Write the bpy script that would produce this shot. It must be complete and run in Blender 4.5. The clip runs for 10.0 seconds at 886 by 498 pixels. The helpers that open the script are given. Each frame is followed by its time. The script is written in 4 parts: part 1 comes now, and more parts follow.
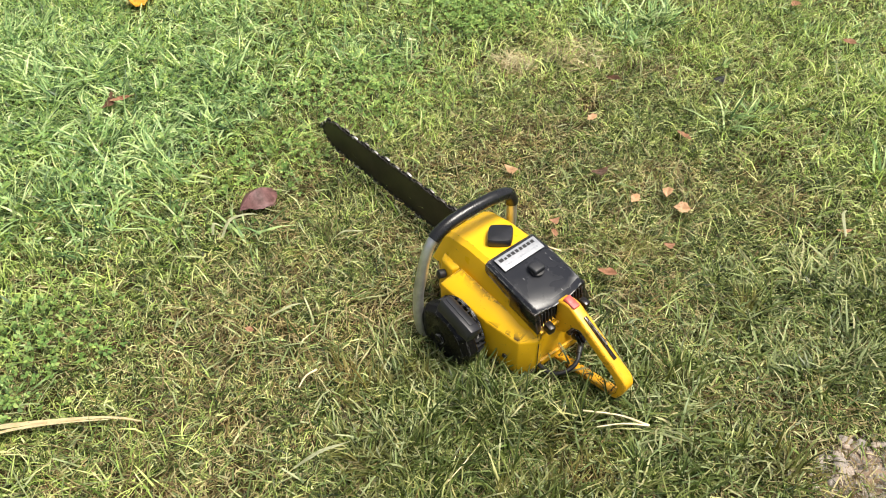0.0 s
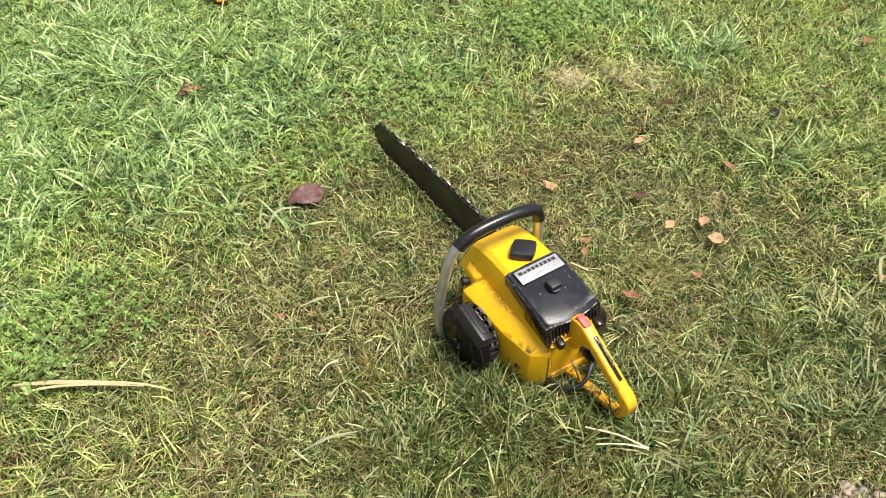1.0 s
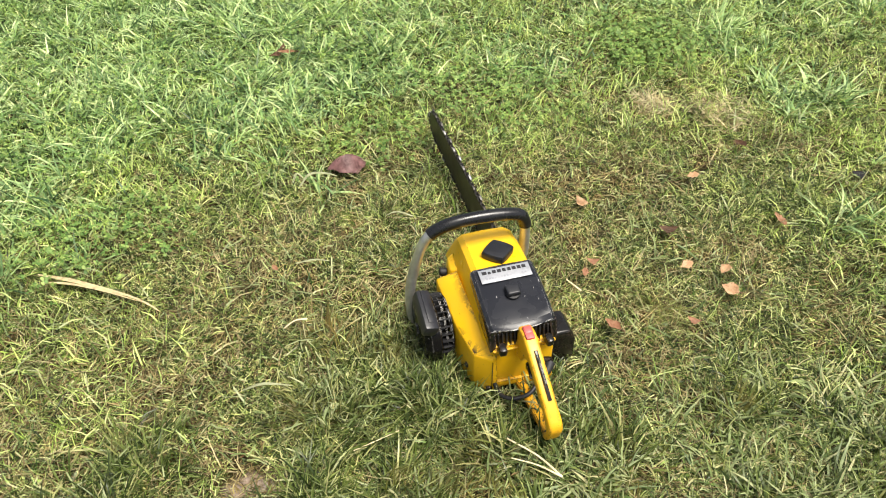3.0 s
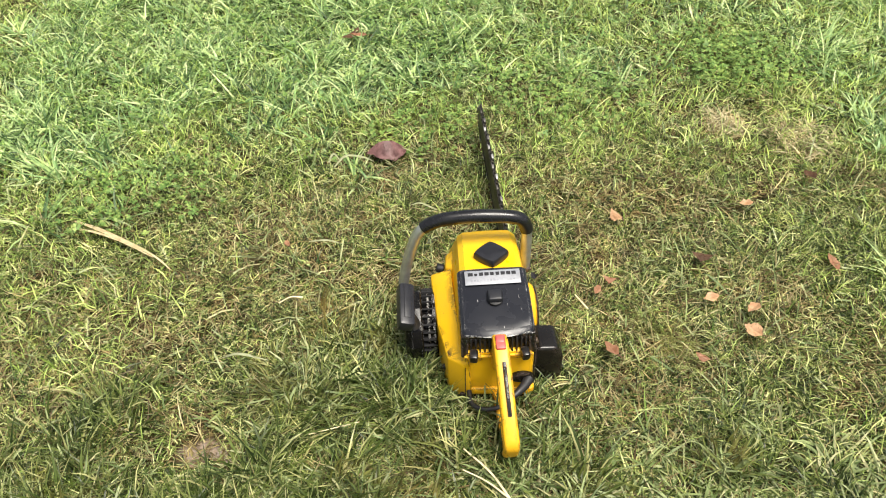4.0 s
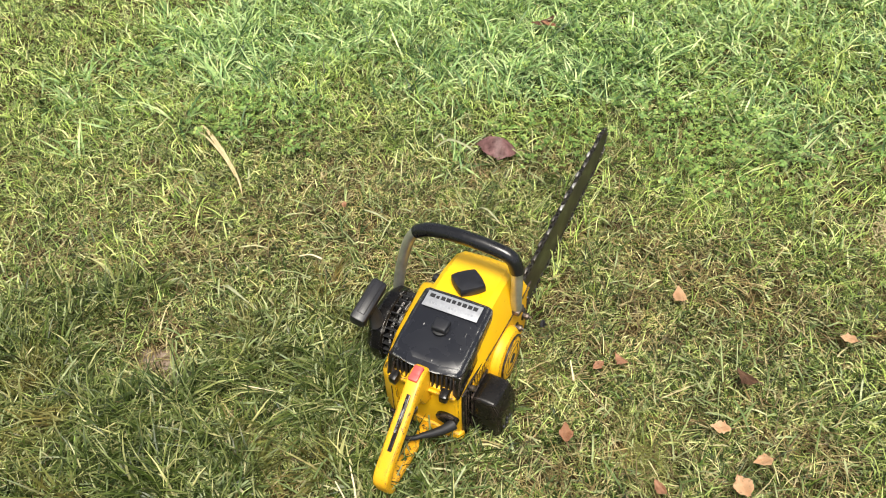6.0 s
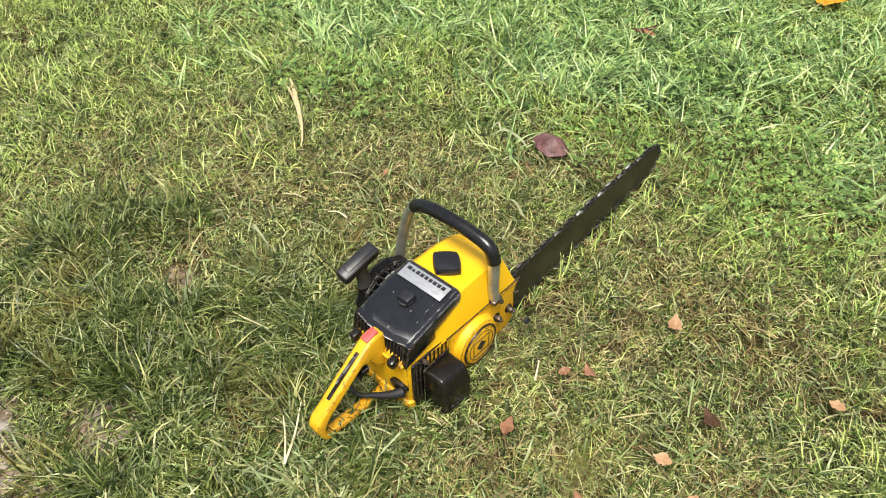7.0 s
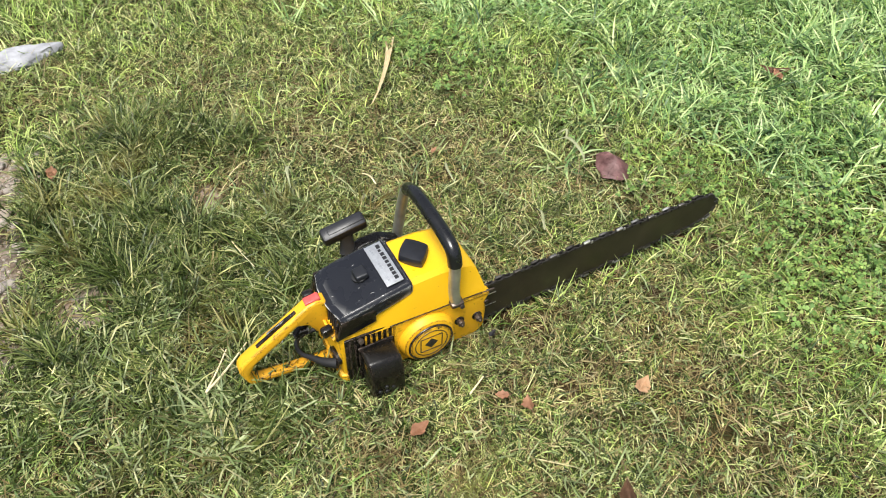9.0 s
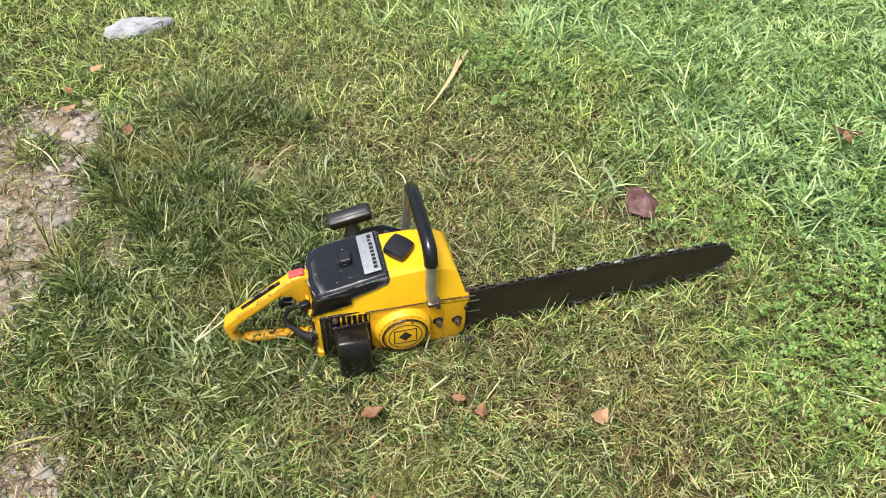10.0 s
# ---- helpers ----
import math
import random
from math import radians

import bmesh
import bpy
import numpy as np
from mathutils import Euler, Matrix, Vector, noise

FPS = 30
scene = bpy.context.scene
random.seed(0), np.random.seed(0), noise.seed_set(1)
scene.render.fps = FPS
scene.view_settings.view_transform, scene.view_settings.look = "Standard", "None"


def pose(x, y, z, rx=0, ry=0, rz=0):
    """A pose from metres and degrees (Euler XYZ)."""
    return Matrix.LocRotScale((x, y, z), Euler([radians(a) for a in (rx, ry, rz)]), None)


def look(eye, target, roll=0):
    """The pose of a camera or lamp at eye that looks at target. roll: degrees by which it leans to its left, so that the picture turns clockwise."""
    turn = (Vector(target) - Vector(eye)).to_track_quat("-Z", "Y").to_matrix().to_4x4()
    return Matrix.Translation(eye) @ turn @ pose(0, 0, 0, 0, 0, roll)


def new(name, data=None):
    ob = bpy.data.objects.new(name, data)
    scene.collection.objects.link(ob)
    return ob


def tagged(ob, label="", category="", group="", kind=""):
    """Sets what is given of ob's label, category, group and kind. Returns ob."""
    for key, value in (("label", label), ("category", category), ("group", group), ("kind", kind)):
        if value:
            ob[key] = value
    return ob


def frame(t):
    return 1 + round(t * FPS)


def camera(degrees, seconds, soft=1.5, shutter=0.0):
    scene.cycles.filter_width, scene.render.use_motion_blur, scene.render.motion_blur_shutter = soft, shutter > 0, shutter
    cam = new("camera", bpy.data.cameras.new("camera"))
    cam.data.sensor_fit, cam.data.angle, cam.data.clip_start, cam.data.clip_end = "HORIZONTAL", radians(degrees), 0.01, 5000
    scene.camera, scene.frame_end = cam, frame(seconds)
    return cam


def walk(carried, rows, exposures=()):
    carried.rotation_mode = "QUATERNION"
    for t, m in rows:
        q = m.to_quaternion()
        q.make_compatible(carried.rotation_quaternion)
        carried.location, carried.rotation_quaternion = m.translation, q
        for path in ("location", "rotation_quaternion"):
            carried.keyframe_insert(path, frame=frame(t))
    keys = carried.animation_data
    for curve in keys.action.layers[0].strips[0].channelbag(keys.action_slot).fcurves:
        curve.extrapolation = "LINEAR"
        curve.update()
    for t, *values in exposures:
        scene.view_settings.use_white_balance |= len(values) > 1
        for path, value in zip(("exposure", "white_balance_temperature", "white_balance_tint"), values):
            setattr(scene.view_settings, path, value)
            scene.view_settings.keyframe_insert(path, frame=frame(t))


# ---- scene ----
cam = camera(60.0, 10.0, soft=1.0)
METRES, EYE, TILT, LEAN, TURN = 2.1514, 1.124, 0.0, 0.0, -38.7
ROWS = [
    (0.0, 0.0, 0.0, 0.0, -1.25, -43.84, 1.3),
    (0.5, 0.0136, -0.0063, 0.018, 2.41, -43.79, 1.68),
    (1.0, 0.0402, -0.0147, 0.021, 6.2, -43.49, 1.2),
    (1.5, 0.0999, -0.024, 0.0206, 11.36, -43.24, 0.88),
    (2.0, 0.1476, -0.0308, 0.0217, 15.83, -42.93, 0.92),
    (2.5, 0.1712, -0.0117, 0.0202, 19.24, -42.79, 0.65),
    (4.0, 0.2896, 0.0775, -0.0107, 35.49, -42.33, 1.63),
    (4.5, 0.3465, 0.1196, -0.005, 42.88, -42.2, 1.77),
    (5.0, 0.3632, 0.1711, -0.0143, 50.42, -42.21, 1.61),
    (5.5, 0.3734, 0.2314, -0.0257, 56.65, -42.72, 1.64),
    (7.0, 0.46, 0.3989, -0.015, 80.56, -43.88, 0.97),
    (7.5, 0.4574, 0.4579, -0.0209, 84.87, -44.12, 0.0),
    (8.0, 0.4549, 0.4976, -0.02, 89.35, -45.4, -0.31),
    (8.5, 0.4431, 0.5182, -0.0154, 94.21, -46.19, -1.02),
    (9.0, 0.44, 0.5549, -0.011, 101.11, -45.93, -1.13),
    (9.5, 0.4372, 0.6208, -0.004, 109.61, -45.06, -0.69),
    (10.0, 0.4322, 0.6699, -0.0, 114.7, -44.79, -1.12),
]
# the clip's camera drifts a little cooler and greener towards the end
EXPOSURES = [(0.0, 0.62, 6600, 10.5), (5.5, 0.57, 6600, 10.5), (7.5, 0.51, 6350, 9), (10.0, 0.50, 6150, 10.5)]
walk(cam, [(t, pose(0, 0, EYE, TILT, LEAN, TURN) @ pose(METRES * x, METRES * y, METRES * z, 90 + pitch, roll, yaw)) for t, x, y, z, yaw, pitch, roll in ROWS], EXPOSURES)

# ---- sky and sun ----
SUN_ELEVATION, SUN_ROTATION = 68.0, 142.0
world = bpy.data.worlds.new("world")
scene.world = world
world.use_nodes = True
wn = world.node_tree.nodes
wl = world.node_tree.links
wn.clear()
sky = wn.new("ShaderNodeTexSky")
sky.sky_type = "NISHITA"
sky.sun_disc = False
sky.sun_elevation = radians(SUN_ELEVATION)
sky.sun_rotation = radians(SUN_ROTATION)
sky.air_density, sky.dust_density = 1.0, 3.0
pale = wn.new("ShaderNodeHueSaturation")
pale.inputs["Saturation"].default_value = 0.45
back = wn.new("ShaderNodeBackground")
back.inputs["Strength"].default_value = 0.100
wout = wn.new("ShaderNodeOutputWorld")
wl.new(sky.outputs[0], pale.inputs["Color"])
wl.new(pale.outputs[0], back.inputs["Color"])
wl.new(back.outputs[0], wout.inputs["Surface"])
sun = new("sun", bpy.data.lights.new("sun", "SUN"))
sun.data.energy, sun.data.angle, sun.data.color = 4.0, radians(26), (1.0, 0.95, 0.85)
a, e = radians(SUN_ROTATION), radians(SUN_ELEVATION)
sun_way = Vector((math.sin(a) * math.cos(e), math.cos(a) * math.cos(e), math.sin(e)))
sun.matrix_world = look(sun_way * 20, (0, 0, 0))


# ---- materials ----
def material(name, rough=0.6, metal=0.0):
    m = bpy.data.materials.new(name)
    m.use_nodes = True
    nt = m.node_tree
    b = nt.nodes["Principled BSDF"]
    b.inputs["Roughness"].default_value, b.inputs["Metallic"].default_value = rough, metal
    return m, nt, b


def node(nt, kind, **values):
    n = nt.nodes.new(kind)
    for key, value in values.items():
        n.inputs[key.replace("_", " ")].default_value = value
    return n


def coords(nt):
    return nt.nodes.new("ShaderNodeTexCoord").outputs["Object"]


def noise_tex(nt, scale, detail=3.0, rough=0.55, vector=None):
    n = node(nt, "ShaderNodeTexNoise", Scale=scale, Detail=detail, Roughness=rough)
    nt.links.new(vector if vector else coords(nt), n.inputs["Vector"])
    return n.outputs["Fac"]


def ramp(nt, fac, stops):
    n = nt.nodes.new("ShaderNodeValToRGB")
    els = n.color_ramp.elements
    while len(els) < len(stops):
        els.new(0.5)
    for el, (p, c) in zip(els, stops):
        el.position = p
        el.color = (c, c, c, 1) if isinstance(c, (int, float)) else (*c, 1)
    nt.links.new(fac, n.inputs[0])
    return n.outputs[0]


def mix(nt, fac, c1, c2, mode="MIX"):
    n = nt.nodes.new("ShaderNodeMix")
    n.data_type, n.blend_type = "RGBA", mode
    for sock, v in ((n.inputs[0], fac), (n.inputs[6], c1), (n.inputs[7], c2)):
        if isinstance(v, (int, float)):
            sock.default_value = v
        elif isinstance(v, tuple):
            sock.default_value = (*v, 1)
        else:
            nt.links.new(v, sock)
    return n.outputs[2]


def bump(nt, b, height, strength=0.3, dist=0.002):
    n = node(nt, "ShaderNodeBump", Strength=strength, Distance=dist)
    nt.links.new(height, n.inputs["Height"])
    nt.links.new(n.outputs[0], b.inputs["Normal"])


def edge_mask(nt, radius=0.004, low=0.945, high=0.988):
    """1 along worn edges, 0 on flats."""
    bev = nt.nodes.new("ShaderNodeBevel")
    bev.samples = 4
    bev.inputs["Radius"].default_value = radius
    geo = nt.nodes.new("ShaderNodeNewGeometry")
    dot = nt.nodes.new("ShaderNodeVectorMath")
    dot.operation = "DOT_PRODUCT"
    nt.links.new(bev.outputs[0], dot.inputs[0])
    nt.links.new(geo.outputs["True Normal"], dot.inputs[1])
    return ramp(nt, dot.outputs["Value"], [(low, 1.0), (high, 0.0)])


def times(nt, x, y):
    n = nt.nodes.new("ShaderNodeMath")
    n.operation = "MULTIPLY"
    for s, v in zip(n.inputs, (x, y)):
        if isinstance(v, (int, float)):
            s.default_value = v
        else:
            nt.links.new(v, s)
    return n.outputs[0]


def painted(name, colour, darker, chip, rough, chip_amount, grime=0.5, worn=0.46, reach=0.003, sheen=0.5, stain=0.6, edge=(0.945, 0.988)):
    """Worn machine paint: two tones, oily stains, fine scratches, small chips and rubbed edges."""
    m, nt, b = material(name, rough)
    base = mix(nt, ramp(nt, noise_tex(nt, 9, 4), [(0.3, 0.0), (0.75, 1.0)]), colour, darker)
    dirt = ramp(nt, noise_tex(nt, 30, 7, 0.75), [(stain, 0.0), (stain + 0.12, grime)])
    base = mix(nt, dirt, base, tuple(c * 0.28 for c in darker))
    chips = ramp(nt, noise_tex(nt, 120, 3, 0.6), [(chip_amount, 0.0), (chip_amount + 0.02, 1.0)])
    base = mix(nt, chips, base, chip)
    # hair scratches, long one way
    long = nt.nodes.new("ShaderNodeMapping")
    long.inputs["Scale"].default_value = (160, 14, 160)
    long.inputs["Rotation"].default_value = (0.3, 0.2, 0.5)
    nt.links.new(coords(nt), long.inputs["Vector"])
    hair = ramp(nt, noise_tex(nt, 1.6, 3, 0.6, long.outputs[0]), [(0.715, 0.0), (0.74, 0.8)])
    base = mix(nt, hair, base, chip)
    rubbed = times(nt, edge_mask(nt, reach, *edge), ramp(nt, noise_tex(nt, 60, 5, 0.75), [(worn, 0.0), (worn + 0.05, 1.0)]))
    base = mix(nt, rubbed, base, chip)
    nt.links.new(base, b.inputs["Base Color"])
    r = ramp(nt, noise_tex(nt, 25, 4), [(0.3, max(0.08, rough - 0.08)), (0.7, rough + 0.15)])
    nt.links.new(r, b.inputs["Roughness"])
    b.inputs["Specular IOR Level"].default_value = sheen
    bump(nt, b, noise_tex(nt, 300, 3), 0.12, 0.001)
    return m


YELLOW = painted("yellow_paint", (0.82, 0.475, 0.008), (0.79, 0.435, 0.006), (0.030, 0.020, 0.012), 0.34, 0.76, 0.22, 0.56, 0.0030, 0.5, 0.72)
YELLOW_CHIPPED = painted("chipped_yellow_paint", (0.82, 0.470, 0.008), (0.78, 0.425, 0.006), (0.030, 0.020, 0.012), 0.36, 0.74, 0.20, 0.45, 0.0036, 0.5, 0.76)
YELLOW_DIRTY = painted("grimy_yellow_paint", (0.82, 0.455, 0.008), (0.74, 0.37, 0.006), (0.025, 0.015, 0.009), 0.46, 0.68, 0.85, 0.42, 0.004, 0.5, 0.56)
RUSTY = painted("rubbed_orange_paint", (0.80, 0.43, 0.01), (0.71, 0.34, 0.01), (0.03, 0.018, 0.012), 0.5, 0.60, 0.85, 0.38, 0.004, 0.5, 0.51)
YELLOW_HANDLE = painted("rubbed_yellow_paint", (0.80, 0.44, 0.012), (0.73, 0.37, 0.01), (0.06, 0.032, 0.016), 0.40, 0.66, 0.7, 0.45, 0.004, 0.5, 0.58)
BLACK = painted("black_paint", (0.012, 0.013, 0.017), (0.017, 0.018, 0.023), (0.56, 0.55, 0.52), 0.24, 0.745, 0.2, 0.42, 0.0023, 0.30, 0.6, (0.955, 0.99))
BLACK_CAST = painted("black_cast", (0.004, 0.004, 0.0045), (0.008, 0.007, 0.007), (0.42, 0.41, 0.39), 0.20, 0.76, 0.3, 0.47, 0.0026, 0.2)
SOOT = painted("sooty_steel", (0.005, 0.0045, 0.004), (0.009, 0.0075, 0.006), (0.07, 0.05, 0.04), 0.22, 0.76, 0.5, 0.46, 0.003, 0.4)


def plain(name, colour, rough, metal=0.0, vary=0.25, scale=60, relief=0.15):
    m, nt, b = material(name, rough, metal)
    c = mix(nt, ramp(nt, noise_tex(nt, scale, 4), [(0.3, 0.0), (0.7, 1.0)]), tuple(x * (1 - vary) for x in colour), tuple(min(1, x * (1 + vary)) for x in colour))
    nt.links.new(c, b.inputs["Base Color"])
    r = ramp(nt, noise_tex(nt, scale * 0.6, 4), [(0.3, max(0.05, rough - 0.1)), (0.7, rough + 0.1)])
    nt.links.new(r, b.inputs["Roughness"])
    bump(nt, b, noise_tex(nt, scale * 6, 3), relief, 0.001)
    return m


RUBBER = plain("black_rubber", (0.012, 0.012, 0.013), 0.55)
GRIP = plain("glossy_black_grip", (0.008, 0.008, 0.009), 0.28, relief=0.08)
ALU = plain("dull_aluminium", (0.52, 0.52, 0.50), 0.42, 0.85, 0.2, 40)
STEEL = plain("bright_steel", (0.62, 0.61, 0.58), 0.3, 0.9, 0.3, 90)
DARK_STEEL = plain("dark_oiled_steel", (0.05, 0.045, 0.04), 0.45, 0.6, 0.4, 90)
BAR_STEEL = plain("brown_black_bar", (0.028, 0.022, 0.014), 0.42, 0.2, 0.35, 18)
RED = plain("faded_red_plastic", (0.56, 0.085, 0.075), 0.45, 0.0, 0.2, 90)
SILVER = plain("brushed_silver_foil", (0.36, 0.37, 0.39), 0.45, 0.4, 0.12, 150)
PRINT = plain("black_print", (0.012, 0.012, 0.014), 0.5)
FAINT = plain("grey_print", (0.28, 0.29, 0.31), 0.5)


def leafy(name, stops, rough, dry_scale, dry_colour, dry_at, translucent=0.2, tip=0.6, tip_colour=(0.40, 0.45, 0.19)):
    """Blades: colour by blade, dried patches by place, some light let through."""
    m, nt, b = material(name, rough)
    b.inputs["Specular IOR Level"].default_value = 0.28
    geo = nt.nodes.new("ShaderNodeNewGeometry")
    c = ramp(nt, geo.outputs["Random Per Island"], stops)
    patch = ramp(nt, noise_tex(nt, dry_scale, 4, 0.6), [(dry_at, 0.0), (dry_at + 0.16, 0.75)])
    c = mix(nt, patch, c, dry_colour)
    run = nt.nodes.new("ShaderNodeAttribute")
    run.attribute_name = "along"
    c = mix(nt, times(nt, ramp(nt, run.outputs["Fac"], [(0.45, 0.0), (1.0, tip)]), ramp(nt, geo.outputs["Random Per Island"], [(0.2, 0.2), (0.9, 1.0)])), c, tip_colour)
    fine = ramp(nt, noise_tex(nt, 90, 3), [(0.3, 0.72), (0.7, 1.2)])
    c = mix(nt, 1.0, c, fine, "MULTIPLY")
    c = mix(nt, 1.0, c, ramp(nt, noise_tex(nt, 15, 3, 0.6), [(0.34, (0.62, 0.66, 0.60)), (0.5, (1.0, 1.0, 1.0)), (0.66, (1.14, 1.12, 1.0))]), "MULTIPLY")
    nt.links.new(c, b.inputs["Base Color"])
    t = nt.nodes.new("ShaderNodeBsdfTranslucent")
    nt.links.new(c, t.inputs["Color"])
    ms = nt.nodes.new("ShaderNodeMixShader")
    ms.inputs[0].default_value = translucent
    nt.links.new(b.outputs[0], ms.inputs[1])
    nt.links.new(t.outputs[0], ms.inputs[2])
    nt.links.new(ms.outputs[0], nt.nodes["Material Output"].inputs["Surface"])
    return m


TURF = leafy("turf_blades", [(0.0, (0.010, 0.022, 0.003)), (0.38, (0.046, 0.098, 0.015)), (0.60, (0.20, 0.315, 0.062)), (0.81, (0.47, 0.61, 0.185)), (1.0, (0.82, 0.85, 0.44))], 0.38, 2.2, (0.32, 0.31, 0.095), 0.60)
THATCH = leafy("dry_blades", [(0.0, (0.07, 0.045, 0.020)), (0.35, (0.18, 0.130, 0.052)), (0.7, (0.35, 0.29, 0.125)), (0.92, (0.58, 0.50, 0.28)), (1.0, (0.16, 0.075, 0.035))], 0.55, 5, (0.24, 0.17, 0.07), 0.55, 0.2, 0.2, (0.50, 0.44, 0.22))
LUSH = leafy("lush_blades", [(0.0, (0.025, 0.065, 0.022)), (0.38, (0.235, 0.39, 0.135)), (0.8, (0.52, 0.67, 0.285)), (1.0, (0.74, 0.82, 0.43))], 0.40, 3, (0.42, 0.51, 0.17), 0.62, 0.22, 0.25, (0.46, 0.56, 0.28))
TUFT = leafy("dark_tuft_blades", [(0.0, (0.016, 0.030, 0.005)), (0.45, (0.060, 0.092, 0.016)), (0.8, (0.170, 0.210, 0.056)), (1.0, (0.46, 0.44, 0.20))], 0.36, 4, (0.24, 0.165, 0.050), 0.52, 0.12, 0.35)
CUT = leafy("pale_cut_blades", [(0.0, (0.10, 0.15, 0.045)), (0.4, (0.24, 0.30, 0.12)), (0.8, (0.38, 0.42, 0.21)), (1.0, (0.52, 0.48, 0.26))], 0.45, 5, (0.36, 0.33, 0.16), 0.60, 0.15, 0.2)
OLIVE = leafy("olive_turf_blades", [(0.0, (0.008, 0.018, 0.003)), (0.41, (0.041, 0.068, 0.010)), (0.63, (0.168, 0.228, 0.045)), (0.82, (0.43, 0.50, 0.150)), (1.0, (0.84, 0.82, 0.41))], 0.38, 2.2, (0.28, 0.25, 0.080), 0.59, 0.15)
BLEACHED = leafy("bleached_blades", [(0.0, (0.30, 0.23, 0.11)), (0.5, (0.48, 0.40, 0.22)), (1.0, (0.70, 0.63, 0.40))], 0.6, 5, (0.50, 0.42, 0.24), 0.55, 0.15, 0.1)
YOUNG = leafy("young_blades", [(0.0, (0.035, 0.070, 0.010)), (0.38, (0.30, 0.44, 0.085)), (0.8, (0.64, 0.77, 0.24)), (1.0, (0.84, 0.85, 0.42))], 0.40, 3, (0.52, 0.50, 0.14), 0.60, 0.22, 0.3)
CLOVER = leafy("clover_leaves", [(0.0, (0.10, 0.20, 0.045)), (0.6, (0.20, 0.32, 0.08)), (1.0, (0.34, 0.44, 0.12))], 0.5, 5, (0.2, 0.3, 0.06), 0.7)


def earth():
    m, nt, b = material("earth", 0.95)
    b.inputs["Specular IOR Level"].default_value = 0.12
    soil = mix(nt, ramp(nt, noise_tex(nt, 45, 6, 0.7), [(0.3, 0.0), (0.7, 1.0)]), (0.016, 0.010, 0.004), (0.060, 0.038, 0.015))
    soil = mix(nt, ramp(nt, noise_tex(nt, 3.0, 4), [(0.4, 0.0), (0.65, 0.6)]), soil, (0.050, 0.046, 0.015))
    lawn = mix(nt, ramp(nt, noise_tex(nt, 60, 5, 0.7), [(0.3, 0.0), (0.7, 1.0)]), (0.048, 0.070, 0.018), (0.115, 0.150, 0.042))
    far = nt.nodes.new("ShaderNodeMapping")
    far.vector_type = "TEXTURE"
    far.inputs["Location"].default_value = (0.62, 1.22, 0)
    far.inputs["Scale"].default_value = (10, 10, 10)
    nt.links.new(coords(nt), far.inputs["Vector"])
    away = nt.nodes.new("ShaderNodeVectorMath")
    away.operation = "LENGTH"
    nt.links.new(far.outputs[0], away.inputs[0])
    soil = mix(nt, ramp(nt, away.outputs["Value"], [(0.175, 0.0), (0.235, 1.0)]), soil, lawn)
    # bare sandy places, with ragged rims
    bare = None
    for cx, cy, rx, ry in BARE:
        mp = nt.nodes.new("ShaderNodeMapping")
        mp.vector_type = "TEXTURE"
        mp.inputs["Location"].default_value = (cx, cy, 0)
        mp.inputs["Scale"].default_value = (rx, ry, 10)
        nt.links.new(coords(nt), mp.inputs["Vector"])
        ln = nt.nodes.new("ShaderNodeVectorMath")
        ln.operation = "LENGTH"
        nt.links.new(mp.outputs[0], ln.inputs[0])
        d = ramp(nt, ln.outputs["Value"], [(0.55, 1.0), (1.0, 0.0)])
        bare = d if bare is None else mix(nt, 1.0, bare, d, "LIGHTEN")
    ragged = mix(nt, 1.0, bare, ramp(nt, noise_tex(nt, 22, 5, 0.7), [(0.36, 0.15), (0.6, 1.6)]), "MULTIPLY")
    sand = mix(nt, ramp(nt, noise_tex(nt, 110, 5, 0.75), [(0.35, 0.0), (0.65, 1.0)]), (0.15, 0.115, 0.09), (0.48, 0.41, 0.35))
    sand = mix(nt, ramp(nt, noise_tex(nt, 9, 5, 0.7), [(0.42, 0.0), (0.6, 0.85)]), sand, (0.25, 0.17, 0.105))
    nt.links.new(mix(nt, ragged, soil, sand), b.inputs["Base Color"])
    bump(nt, b, noise_tex(nt, 70, 6, 0.7), 0.6, 0.01)
    return m


def value_noise(x, y, scale, seed):
    rng = np.random.RandomState(seed)
    grid = rng.rand(256, 256)
    u, v = x * scale + 77.3, y * scale + 31.7
    i, j = np.floor(u).astype(int), np.floor(v).astype(int)
    f, g = u - i, v - j
    f, g = f * f * (3 - 2 * f), g * g * (3 - 2 * g)
    q = lambda a, b: grid[a % 256, b % 256]
    return (q(i, j) * (1 - f) + q(i + 1, j) * f) * (1 - g) + (q(i, j + 1) * (1 - f) + q(i + 1, j + 1) * f) * g


# centre x, y and half sizes of the bare places in the lawn
BARE = [(0.22, -0.05, 0.44, 0.195), (-0.06, 0.06, 0.13, 0.13), (0.89, 0.07, 0.10, 0.065), (0.215, 0.475, 0.065, 0.042), (0.40, 0.19, 0.095, 0.075)]


def bare_at(x, y):
    out = np.zeros_like(x)
    wob = 0.45 * (value_noise(x, y, 14, 5) - 0.5) + 0.9 * np.clip(value_noise(x, y, 9, 6) - 0.62, 0, 1) + 0.9 * np.clip(1.3 - np.hypot(x - 0.0, y - 0.0) / 0.06, 0, 1)
    for cx, cy, rx, ry in BARE:
        d = np.hypot((x - cx) / rx, (y - cy) / ry) + wob
        out = np.maximum(out, np.clip((1.05 - d) / 0.35, 0, 1))
    return out


